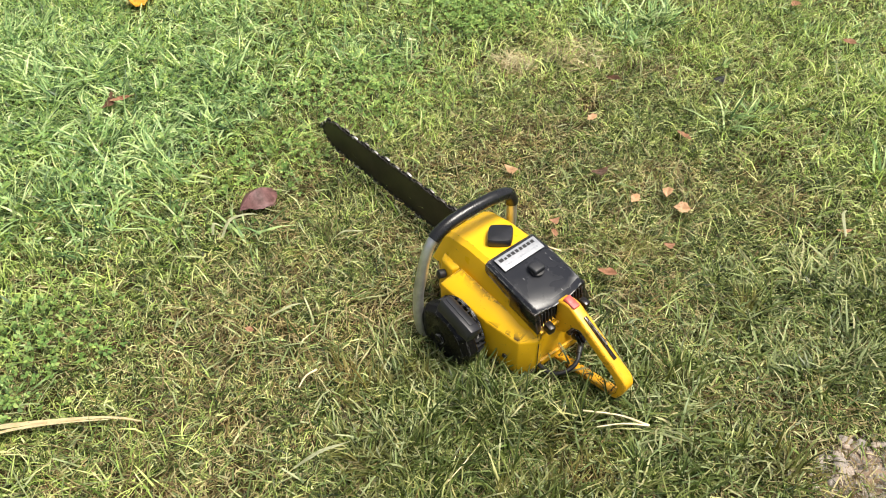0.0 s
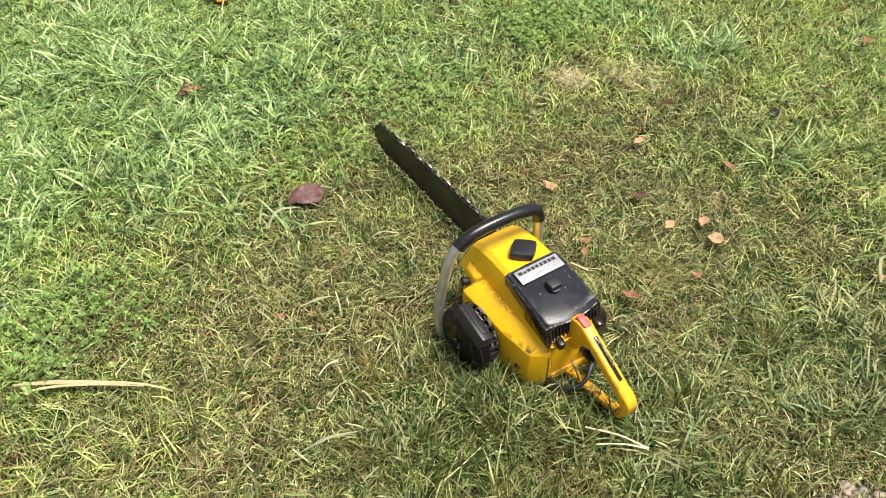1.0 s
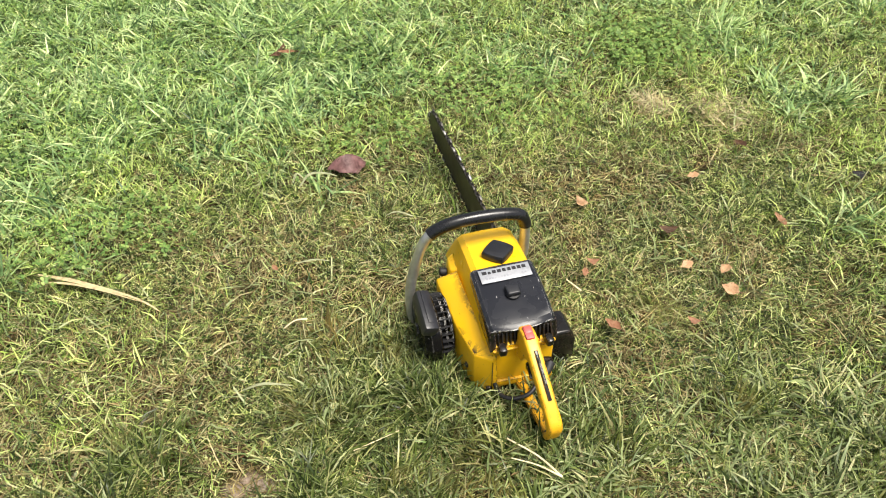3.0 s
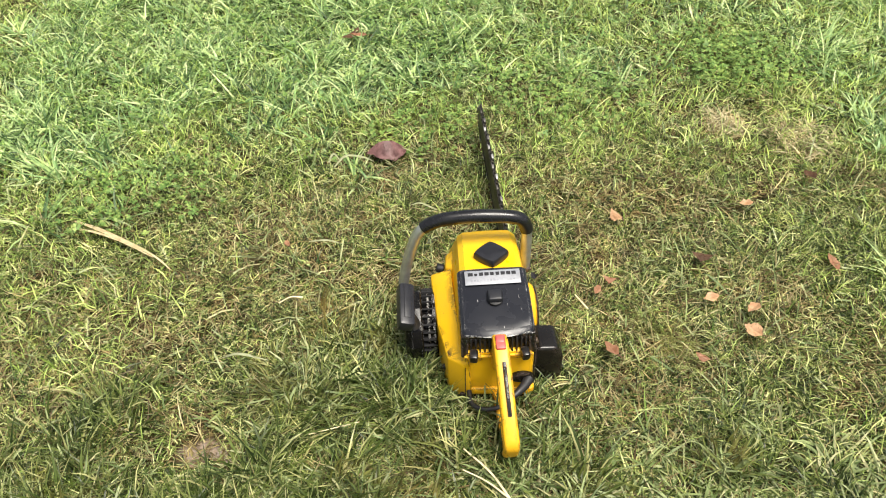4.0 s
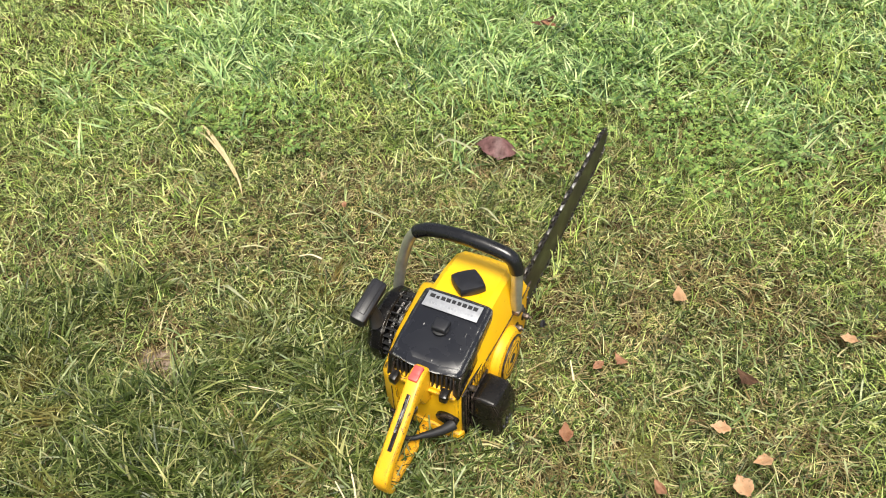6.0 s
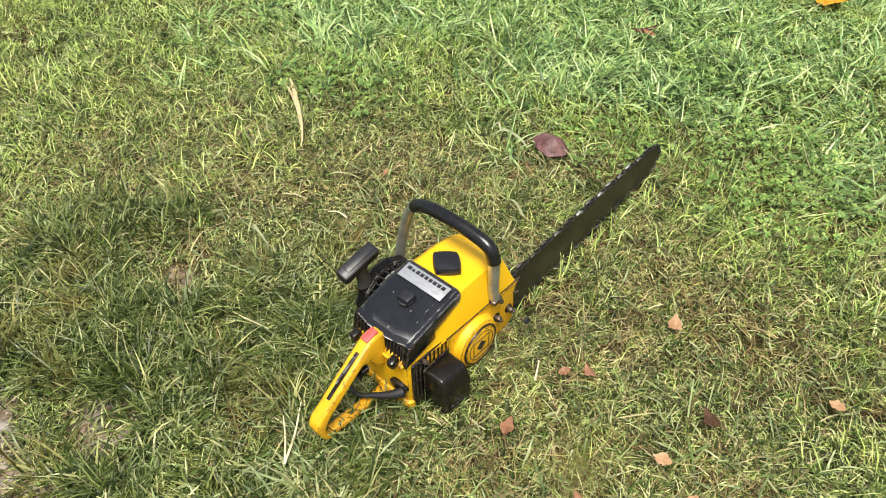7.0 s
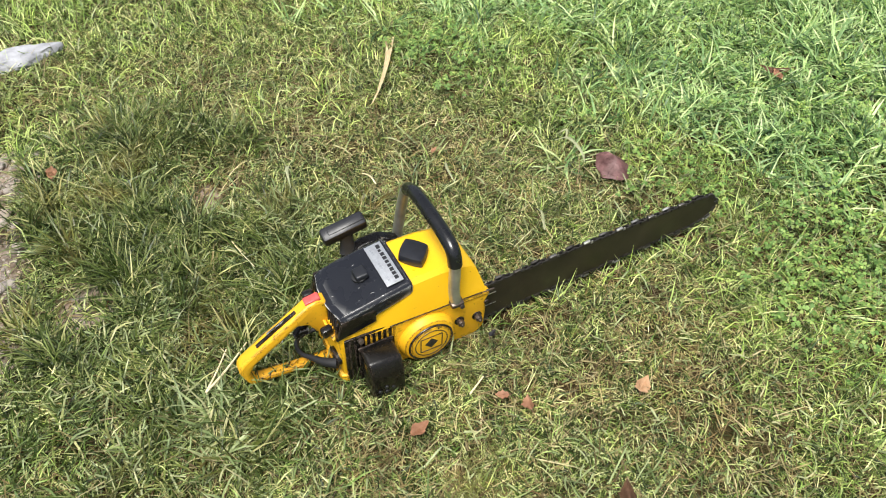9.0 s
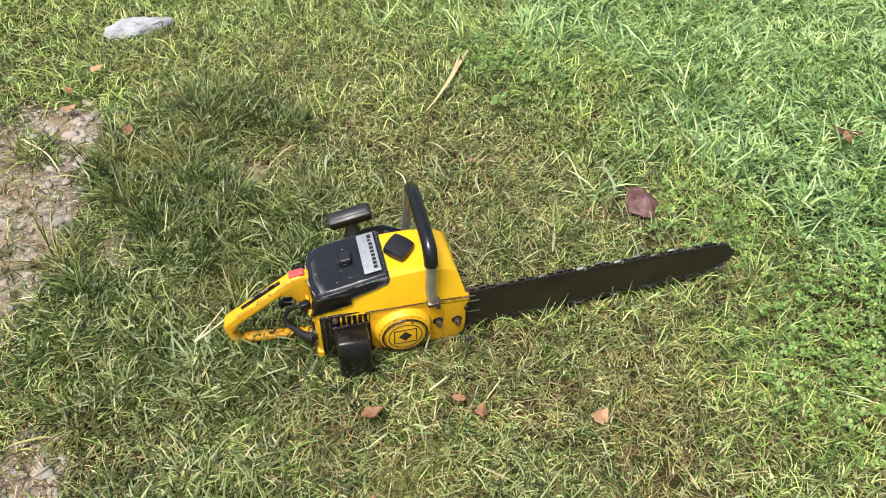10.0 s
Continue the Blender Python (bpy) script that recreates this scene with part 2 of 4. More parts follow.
def ground_height(x, y):
    h = 0.018 * (value_noise(x, y, 1.7, 11) - 0.5) + 0.010 * (value_noise(x, y, 7, 12) - 0.5) + 0.004 * (value_noise(x, y, 30, 13) - 0.5)
    flat = np.clip((np.hypot(x - 0.7, (y - 0.85) * 0.7) - 0.18) / 0.25, 0, 1)
    return h * flat


# ---- ground ----
def build_ground():
    fine_x = np.arange(-1.7, 3.0, 0.025)
    fine_y = np.arange(-0.9, 3.4, 0.025)
    far = np.array([0.15, 0.5, 1.2, 3, 8, 20, 60, 150, 400.0])
    xs = np.concatenate([fine_x[0] - far[::-1], fine_x, fine_x[-1] + far])
    ys = np.concatenate([fine_y[0] - far[::-1], fine_y, fine_y[-1] + far])
    gx, gy = np.meshgrid(xs, ys)
    gz = ground_height(gx, gy)
    nx, ny = len(xs), len(ys)
    idx = np.arange(nx * ny).reshape(ny, nx)
    quads = np.stack([idx[:-1, :-1], idx[:-1, 1:], idx[1:, 1:], idx[1:, :-1]], -1).reshape(-1, 4)
    me = bpy.data.meshes.new("ground")
    me.from_pydata(np.stack([gx, gy, gz], -1).reshape(-1, 3), [], quads)
    me.polygons.foreach_set("use_smooth", np.ones(len(me.polygons), bool))
    me.materials.append(earth())
    return tagged(new("ground", me), "brown lawn soil with bare sandy patches between the grass", "ground", kind="structure")


build_ground()


# ---- the lawn ----
near = lambda x, y, cx, cy, r: np.clip(1.4 - np.hypot(x - cx, y - cy) / r, 0, 1)


def lush_at(x, y):
    edge = 1.25 + 0.27 * np.clip((x - 0.45) / 0.4, 0, 1) - 0.13 * np.clip((0.15 - x) / 0.25, 0, 1) - 0.15 * np.clip((-0.10 - x) / 0.5, 0, 1)
    wob = 0.42 * (value_noise(x, y, 3.5, 21) - 0.5) + 0.22 * (value_noise(x, y, 11, 22) - 0.5)
    inside = np.clip((y + wob - edge) / 0.22, 0, 1)
    main = inside * np.clip((x + 0.75) / 0.3, 0, 1) * (1 - 0.6 * np.clip((x - 0.55) / 0.4, 0, 1))
    main = main * (1 - 0.85 * near(x, y, 1.48, 1.66, 0.20))
    return np.maximum(main, 0.10 * np.clip((x - 1.45) / 0.3, 0, 1) * value_noise(x, y, 5, 23))


# centre x, y, radius and fullness of the tufts of longer grass
TUFTS = [(0.40, 0.61, 0.13, 1.0), (0.52, 0.55, 0.10, 1.0), (0.50, 0.69, 0.07, 0.7), (1.03, 0.29, 0.12, 0.5), (0.55, 0.15, 0.13, 1.0), (0.14, 0.24, 0.13, 1.0), (0.28, 0.34, 0.12, 1.0), (0.75, 0.20, 0.09, 0.6), (1.22, 0.18, 0.14, 0.6),
         (-0.05, 0.40, 0.13, 1.0), (0.02, 0.56, 0.06, 0.7), (0.62, 0.32, 0.08, 0.7), (0.03, 0.16, 0.08, 1.0), (0.45, 0.32, 0.10, 0.9), (0.06, -0.02, 0.05, 0.8), (0.74, 0.42, 0.12, 0.55), (0.62, 0.45, 0.10, 0.55)]


def tuft_at(x, y):
    out = np.zeros_like(x)
    for cx, cy, r, full in TUFTS:
        out = np.maximum(out, full * np.clip(1.3 - np.hypot(x - cx, y - cy) / r, 0, 1))
    return np.clip(out * (0.2 + 1.4 * value_noise(x, y, 16, 31)), 0, 1) * (1 - bare_at(x, y))


def under_saw(x, y):
    body = (x > 0.600) & (x < 0.757) & (y > 0.560) & (y < 0.805)
    sides = ((x > 0.75) & (x < 0.805) & (y > 0.59) & (y < 0.635)) | ((x > 0.555) & (x < 0.61) & (y > 0.65) & (y < 0.74))
    blade = (np.abs(x - 0.748) < 0.007) & (y > 0.8) & (y < 1.36)
    return body | sides | blade


def scatter(rng, n, weight, reach=(0.0, 1.04)):
    """n places inside the lawn, thinned by weight(x, y)."""
    xs, ys, got = [], [], 0
    while got < n:
        r = np.sqrt(reach[0] ** 2 + (reach[1] ** 2 - reach[0] ** 2) * rng.rand(n))
        th = rng.rand(n) * 2 * np.pi
        x, y = 0.62 + 2.2 * r * np.cos(th), 1.22 + 2.0 * r * np.sin(th)
        keep = (rng.rand(n) < weight(x, y)) & ~under_saw(x, y)
        xs.append(x[keep]), ys.append(y[keep])
        got += keep.sum()
    return np.concatenate(xs)[:n], np.concatenate(ys)[:n]


def blades(name, label, seed, n, weight, mat, length, width, lean, curl, rows=2, comb=0.0, clump=0.0, lift=0.0, plants=1, spread=0.008, reach=(0.0, 1.04), blunt=False):
    """n tapered, curving grass blades as one mesh. length, width, lean, curl: (low, high)."""
    rng = np.random.RandomState(seed)
    x, y = scatter(rng, n // plants, weight, reach)
    vigour = np.repeat(0.7 + 0.6 * rng.rand(n // plants), plants)
    x, y = np.repeat(x, plants), np.repeat(y, plants)
    n = len(x)
    out = rng.rand(n) * 2 * np.pi
    if plants > 1:
        q = spread * np.sqrt(rng.rand(n))
        x, y = x + q * np.cos(out), y + q * np.sin(out)
    pick = lambda lo_hi: lo_hi[0] + (lo_hi[1] - lo_hi[0]) * rng.rand(n)
    L, W, th, bend = pick(length), pick(width), np.radians(pick(lean)), np.radians(pick(curl))
    L = L * (0.65 + 0.7 * value_noise(x, y, 5, seed + 3))
    L = L * vigour * (0.55 + 0.9 * value_noise(x, y, 19, seed + 5))
    az = out + rng.randn(n) * 0.3
    if comb:
        main = 2 * np.pi * 1.5 * value_noise(x, y, 2.2, seed + 7)
        az = np.where(rng.rand(n) < comb, main + rng.randn(n) * 0.5, az)
    side = rng.randn(n) * 0.6
    z = ground_height(x, y) - 0.003 + lift * rng.rand(n)
    S = rows + 1
    pts = np.zeros((n, S, 3))
    cur = np.stack([x, y, z], -1)
    pts[:, 0] = cur
    for k in range(1, S):
        ang = th + bend * (k - 0.5) / rows
        a2 = az + side * k / rows
        step = (L / rows * (0.3 if blunt and k == rows else 1.0))[:, None] * np.stack([np.sin(ang) * np.cos(a2), np.sin(ang) * np.sin(a2), np.cos(ang)], -1)
        cur = cur + step
        low = ground_height(cur[:, 0], cur[:, 1]) + 0.002
        cur[:, 2] = np.maximum(cur[:, 2], low + 0.006 * rng.rand(n))
        pts[:, k] = cur
    twist = rng.randn(n) * 0.5
    across = np.stack([-np.sin(az) * np.cos(twist), np.cos(az) * np.cos(twist), np.sin(twist)], -1)
    nv = 2 * rows + 1
    co = np.zeros((n, nv, 3))
    for k in range(rows):
        half = (W * (1.0 - (0.2 if blunt else 0.75) * (k / rows) ** 1.6) / 2)[:, None] * across
        co[:, 2 * k], co[:, 2 * k + 1] = pts[:, k] - half, pts[:, k] + half
    co[:, nv - 1] = pts[:, rows]
    base = (np.arange(n) * nv)[:, None]
    quads = np.concatenate([base + np.array([2 * k, 2 * k + 1, 2 * k + 3, 2 * k + 2]) for k in range(rows - 1)], 1).reshape(n, -1)
    tri = base + np.array([2 * rows - 2, 2 * rows - 1, 2 * rows])
    loops = np.concatenate([quads, tri], 1).ravel()
    sizes = np.tile(np.array([4] * (rows - 1) + [3]), n)
    me = bpy.data.meshes.new(name)
    me.vertices.add(n * nv)
    me.vertices.foreach_set("co", co.ravel())
    me.loops.add(len(loops))
    me.loops.foreach_set("vertex_index", loops.astype(np.int32))
    me.polygons.add(len(sizes))
    starts = np.concatenate([[0], np.cumsum(sizes)[:-1]])
    me.polygons.foreach_set("loop_start", starts.astype(np.int32))
    me.update(calc_edges=True)
    me.validate()
    along = np.tile(np.array([k // 2 / rows for k in range(2 * rows)] + [1.0]), n)
    me.attributes.new("along", "FLOAT", "POINT").data.foreach_set("value", along.astype(np.float32))
    me.materials.append(mat)
    return tagged(new(name, me), label, "grass", kind="stuff")


thin = lambda x, y: 0.35 + 0.65 * value_noise(x, y, 4, 41)
DRY = [(1.48, 1.28, 0.13), (0.40, 0.87, 0.10), (0.25, 0.98, 0.2), (0.95, 0.55, 0.14), (0.76, 0.44, 0.12), (1.2, 0.72, 0.16), (0.5, 0.85, 0.14), (0.85, 1.1, 0.1), (0.12, 0.62, 0.14), (1.0, 1.15, 0.14)]


def dry_at(x, y):
    out = 1.5 * value_noise(x, y, 2.6, 51) * (0.5 + value_noise(x, y, 9, 52)) - 0.1
    for cx, cy, r in DRY:
        out = np.maximum(out, np.clip(1.6 - np.hypot(x - cx, y - cy) / r, 0, 1))
    return np.clip(out, 0.08, 1)


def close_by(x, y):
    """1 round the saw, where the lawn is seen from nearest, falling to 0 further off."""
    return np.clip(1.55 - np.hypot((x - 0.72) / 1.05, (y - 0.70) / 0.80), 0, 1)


clumps = lambda x, y: np.clip(1.5 * value_noise(x, y, 21, 43) + 0.5 * value_noise(x, y, 48, 44) - 0.25, 0.12, 1)
short_turf = lambda x, y: clumps(x, y) * (1 - 0.88 * bare_at(x, y)) * (1 - 0.55 * lush_at(x, y)) * (0.35 + 0.65 * thin(x, y)) * (1 - 0.30 * dry_at(x, y))
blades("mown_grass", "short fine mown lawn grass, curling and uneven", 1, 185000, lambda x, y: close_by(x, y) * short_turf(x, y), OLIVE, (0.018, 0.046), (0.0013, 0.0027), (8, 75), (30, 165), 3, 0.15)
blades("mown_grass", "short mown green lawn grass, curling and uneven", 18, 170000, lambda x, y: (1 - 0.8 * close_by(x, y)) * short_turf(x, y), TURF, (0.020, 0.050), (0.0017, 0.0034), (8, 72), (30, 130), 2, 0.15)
blades("dry_thatch", "dry brown and straw-coloured dead grass lying in the lawn", 2, 90000, lambda x, y: (1 - 0.7 * bare_at(x, y)) * (1 - 0.85 * lush_at(x, y)) * (0.25 + 0.75 * dry_at(x, y)) * (0.35 + 0.65 * close_by(x, y)), THATCH, (0.018, 0.055), (0.0012, 0.0028), (50, 95), (-10, 60), 2, 0.15, lift=0.012)
blades("lush_grass", "long broad pale green blades of coarse grass", 3, 24000, lambda x, y: lush_at(x, y) * np.clip(1.6 * value_noise(x, y, 7, 61) - 0.15, 0.12, 1), LUSH, (0.032, 0.075), (0.0036, 0.0072), (20, 72), (15, 95), 3, 0.4)
blades("crabgrass", "spreading clumps of broad-bladed crabgrass", 6, 30000, lambda x, y: np.clip(lush_at(x, y) , 0, 1), LUSH, (0.036, 0.088), (0.0042, 0.0076), (25, 76), (10, 65), 3, 0.0, plants=15, spread=0.016)
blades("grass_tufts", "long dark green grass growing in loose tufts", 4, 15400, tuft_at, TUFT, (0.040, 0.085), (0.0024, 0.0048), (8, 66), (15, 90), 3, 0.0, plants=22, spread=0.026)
blades("coarse_blades", "scattered coarse pale green grass blades", 5, 20000, lambda x, y: (1 - 0.9 * bare_at(x, y)) * np.clip(value_noise(x, y, 4, 71) * 1.4 - 0.2, 0.1, 1), TURF, (0.025, 0.060), (0.0020, 0.0042), (25, 80), (20, 110), 3, 0.0, plants=5, spread=0.012)


def far_lawn_at(x, y):
    ring = np.clip((np.hypot(x - 0.72, y - 0.62) - 0.55) / 0.5, 0, 1) * np.clip((x + 1.2) / 1.1, 0.7, 1)
    band = 0.9 * np.clip((y - 1.08 + 0.3 * (value_noise(x, y, 4, 92) - 0.5)) / 0.25, 0, 1) * np.clip((x + 0.5) / 0.3, 0, 1)
    return np.maximum(ring, band) * (1 - bare_at(x, y)) * (1 - 0.5 * lush_at(x, y))


blades("young_grass", "fresh yellow-green short lawn grass", 7, 122000, lambda x, y: far_lawn_at(x, y) * (0.35 + 0.65 * value_noise(x, y, 6, 91)), YOUNG, (0.028, 0.062), (0.0020, 0.0042), (10, 70), (15, 95), 2, 0.2)
blades("outer_grass", "mown lawn grass further out on the plot", 9, 75000, lambda x, y: 0.35 + 0.65 * value_noise(x, y, 2.5, 93), YOUNG, (0.04, 0.09), (0.005, 0.010), (10, 65), (15, 90), 2, 0.2, reach=(0.90, 3.2))
blades("crabgrass", "coarse crabgrass clumps standing in short lawn", 14, 750, lambda x, y: np.maximum(near(x, y, 1.76, 1.27, 0.10), 0.18 * near(x, y, 1.55, 0.80, 0.07)), LUSH, (0.045, 0.105), (0.0048, 0.0085), (25, 72), (10, 60), 3, 0.0, plants=15, spread=0.016)


blades("dry_blades", "broad bleached dry grass blades round a bare spot", 15, 420, lambda x, y: np.maximum(near(x, y, 0.215, 0.47, 0.09), 0.45 * near(x, y, 0.86, 0.12, 0.10)), THATCH, (0.025, 0.050), (0.0018, 0.0034), (40, 88), (10, 50), 3, 0.0, plants=5, spread=0.03)


blades("cut_blades", "pale blunt mown-off grass blades lying over darker grass", 19, 15000, lambda x, y: (1 - bare_at(x, y)) * np.maximum(0.9 * tuft_at(x, y), 0.07 * close_by(x, y) + 0.03), CUT, (0.024, 0.060), (0.0018, 0.0036), (25, 85), (0, 70), 3, 0.0, lift=0.018, blunt=True)
blades("crabgrass", "broad-bladed pale crabgrass clumps beside bare soil", 20, 1300, lambda x, y: np.maximum.reduce([near(x, y, 1.00, 0.34, 0.09), near(x, y, 1.22, 0.34, 0.08), near(x, y, 1.09, 0.20, 0.07), 0.6 * near(x, y, 0.78, 0.34, 0.07), 0.5 * near(x, y, 1.12, 0.44, 0.06)]), CUT, (0.035, 0.080), (0.0034, 0.0068), (30, 78), (10, 60), 3, 0.0, plants=11, spread=0.016)
blades("bar_side_grass", "thin pale blades standing against the guide bar", 17, 70, lambda x, y: 1.0 * ((np.abs(x - 0.769) < 0.013) & (y > 0.83) & (y < 1.32)), YOUNG, (0.045, 0.080), (0.0020, 0.0036), (5, 45), (10, 80), 3, 0.0)


def clover_patch(seed, n, weight):
    rng = np.random.RandomState(seed)
    x, y = scatter(rng, n, weight)
    z = ground_height(x, y) + 0.014 + 0.034 * rng.rand(n)
    verts, faces = [], []
    for px, py, pz, a0, s, t1, t2 in zip(x, y, z, rng.rand(n) * 6.28, 0.003 + 0.0042 * rng.rand(n), rng.randn(n) * 0.35, rng.randn(n) * 0.35):
        for k in range(3):
            a = a0 + k * 2.094
            b0 = len(verts)
            for r, w in ((0.0, 0.0), (0.6, 0.55), (1.15, 0.42), (1.1, 0.0), (1.15, -0.42), (0.6, -0.55)):
                dx, dy = s * (r * math.cos(a) - w * math.sin(a)), s * (r * math.sin(a) + w * math.cos(a))
                verts.append((px + dx, py + dy, pz + t1 * dx + t2 * dy - 0.15 * s * abs(w)))
            faces.append(tuple(range(b0, b0 + 6)))
    me = bpy.data.meshes.new("clover")
    me.from_pydata(verts, [], faces)
    me.materials.append(CLOVER)
    return tagged(new("clover", me), "small round-leaved bright green clover among the grass", "clover", kind="stuff")


blades("bleached_grass", "pale bleached dead grass in a worn spot of lawn", 16, 1300, lambda x, y: np.maximum(near(x, y, 1.52, 1.26, 0.07) * (0.4 + 0.6 * value_noise(x, y, 20, 95)), 0.9 * near(x, y, 1.36, 1.35, 0.045)), BLEACHED, (0.022, 0.055), (0.002, 0.004), (50, 92), (-10, 50), 2, 0.2, lift=0.022)


clover_patch(8, 12500, lambda x, y: np.maximum.reduce([1.0 * near(x, y, 1.48, 1.66, 0.17), 0.5 * near(x, y, -0.12, 1.16, 0.12), 0.35 * near(x, y, 0.62, 1.42, 0.14), 0.25 * near(x, y, -0.02, 1.22, 0.15), 0.3 * near(x, y, 0.85, 1.55, 0.15), 0.3 * lush_at(x, y) * value_noise(x, y, 8, 81), 0.45 * near(x, y, 0.98, 1.52, 0.20)]))


# ---- mesh helpers ----
def part(name, bm, mat, parent=None, label="", smooth=38):
    """Links a bmesh as one mesh object, under a thing or a part."""
    bmesh.ops.recalc_face_normals(bm, faces=bm.faces)
    me = bpy.data.meshes.new(name)
    bm.to_mesh(me)
    bm.free()
    me.polygons.foreach_set("use_smooth", np.ones(len(me.polygons), bool))
    me.set_sharp_from_angle(angle=radians(smooth))
    me.materials.append(mat)
    ob = new(name, me)
    ob.parent = parent
    return tagged(ob, label)


def bevelled(bm, width, segments=2, angle=25):
    if width > 0:
        edges = [ed for ed in bm.edges if ed.is_manifold and ed.calc_face_angle(0) > radians(angle)]
        bmesh.ops.bevel(bm, geom=edges, offset=width, segments=segments, profile=0.5, affect="EDGES", clamp_overlap=True)
    return bm


def hexa(low, high, bevel=0.004, segments=2):
    """A solid between two quads, each of four corners in the same order."""
    bm = bmesh.new()
    vl, vh = [bm.verts.new(p) for p in low], [bm.verts.new(p) for p in high]
    bm.faces.new(vl[::-1]), bm.faces.new(vh)
    for k in range(4):
        bm.faces.new((vl[k], vl[(k + 1) % 4], vh[(k + 1) % 4], vh[k]))
    bmesh.ops.recalc_face_normals(bm, faces=bm.faces)
    return bevelled(bm, bevel, segments)


def block(x0, x1, y0, y1, z0, z1, bevel=0.002, segments=2):
    q = [(x0, y0), (x1, y0), (x1, y1), (x0, y1)]
    return hexa([(*p, z0) for p in q], [(*p, z1) for p in q], bevel, segments)


def turned_block(centre, size, rx=0, ry=0, rz=0, bevel=0.002):
    sx, sy, sz = (s / 2 for s in size)
    bm = block(-sx, sx, -sy, sy, -sz, sz, bevel)
    bm.transform(pose(*centre, rx, ry, rz))
    return bm


def loft(sections, bevel=0.0, segments=2):
    """A solid skin over sections of equally many points."""
    bm = bmesh.new()
    rings = [[bm.verts.new(p) for p in s] for s in sections]
    n = len(rings[0])
    for r0, r1 in zip(rings, rings[1:]):
        for k in range(n):
            bm.faces.new((r0[k], r0[(k + 1) % n], r1[(k + 1) % n], r1[k]))
    bm.faces.new(rings[0][::-1]), bm.faces.new(rings[-1])
    bmesh.ops.recalc_face_normals(bm, faces=bm.faces)
    return bevelled(bm, bevel, segments)


def side_plate(outline, x0, x1, bevel=0.003, segments=2):
    """A (y, z) outline given thickness along x."""
    return loft([[(x0, y, z) for y, z in outline], [(x1, y, z) for y, z in outline]], bevel, segments)


def drum(centre, axis, radius, height, seg=32, bevel=0.002, radius2=None):
    bm = bmesh.new()
    bmesh.ops.create_cone(bm, cap_ends=True, segments=seg, radius1=radius, radius2=radius if radius2 is None else radius2, depth=height)
    bevelled(bm, bevel, 2, 50)
    bm.transform(Matrix.Translation(centre) @ Vector(axis).to_track_quat("Z", "Y").to_matrix().to_4x4())
    return bm


def ring(centre, axis, major, minor, seg=40, sides=8):
    bm = bmesh.new()
    rows = []
    for i in range(seg):
        a = 2 * math.pi * i / seg
        rows.append([bm.verts.new(((major + minor * math.cos(b)) * math.cos(a), (major + minor * math.cos(b)) * math.sin(a), minor * math.sin(b))) for b in (2 * math.pi * j / sides for j in range(sides))])
    for i in range(seg):
        for j in range(sides):
            bm.faces.new((rows[i][j], rows[(i + 1) % seg][j], rows[(i + 1) % seg][(j + 1) % sides], rows[i][(j + 1) % sides]))
    bm.transform(Matrix.Translation(centre) @ Vector(axis).to_track_quat("Z", "Y").to_matrix().to_4x4())
    return bm


def spline(points, steps=8):
    pts = [Vector(p) for p in points]
    pts = [2 * pts[0] - pts[1]] + pts + [2 * pts[-1] - pts[-2]]
    out = []
    for p0, p1, p2, p3 in zip(pts, pts[1:], pts[2:], pts[3:]):
        for k in range(steps):
            t = k / steps
            out.append(0.5 * (2 * p1 + (p2 - p0) * t + (2 * p0 - 5 * p1 + 4 * p2 - p3) * t * t + (3 * p1 - p0 - 3 * p2 + p3) * t ** 3))
    return out + [pts[-2]]


def tube(points, radius, sides=14, steps=8, ends=None):
    """A round tube along a smooth line; ends: radius at each end if it tapers."""
    line = spline(points, steps) if steps else [Vector(p) for p in points]
    bm = bmesh.new()
    rings, up = [], None
    for k, p in enumerate(line):
        d = (line[min(k + 1, len(line) - 1)] - line[max(k - 1, 0)]).normalized()
        up = (Vector((0, 0, 1)) if abs(d.z) < 0.9 else Vector((0, 1, 0))) if up is None else up
        up = (up - d * up.dot(d)).normalized()
        sidev = d.cross(up)
        f = k / (len(line) - 1)
        r = radius if ends is None else ends[0] + (ends[1] - ends[0]) * f
        rings.append([bm.verts.new(p + r * (math.cos(a) * up + math.sin(a) * sidev)) for a in (2 * math.pi * j / sides for j in range(sides))])
    for r0, r1 in zip(rings, rings[1:]):
        for j in range(sides):
            bm.faces.new((r0[j], r0[(j + 1) % sides], r1[(j + 1) % sides], r1[j]))
    bm.faces.new(rings[0][::-1]), bm.faces.new(rings[-1])
    return bm


def join(*bms):
    out = bmesh.new()
    for b in bms:
        tmp = bpy.data.meshes.new("tmp")
        b.to_mesh(tmp)
        b.free()
        out.from_mesh(tmp)
        bpy.data.meshes.remove(tmp)
    return out


def arc(cy, cz, r, a0, a1, n):
    return [(cy + r * math.cos(radians(a0 + (a1 - a0) * k / (n - 1))), cz + r * math.sin(radians(a0 + (a1 - a0) * k / (n - 1)))) for k in range(n)]


GREASY = plain("greasy_steel", (0.11, 0.085, 0.068), 0.40, 0.7, 0.6, 120)
MATTE = plain("matte_black_casting", (0.006, 0.006, 0.007), 0.75)
CAP = plain("worn_blue_black_plastic", (0.012, 0.0125, 0.016), 0.45, 0.0, 0.3, 50)
DULL = plain("dull_grey_black_plastic", (0.014, 0.014, 0.017), 0.42)


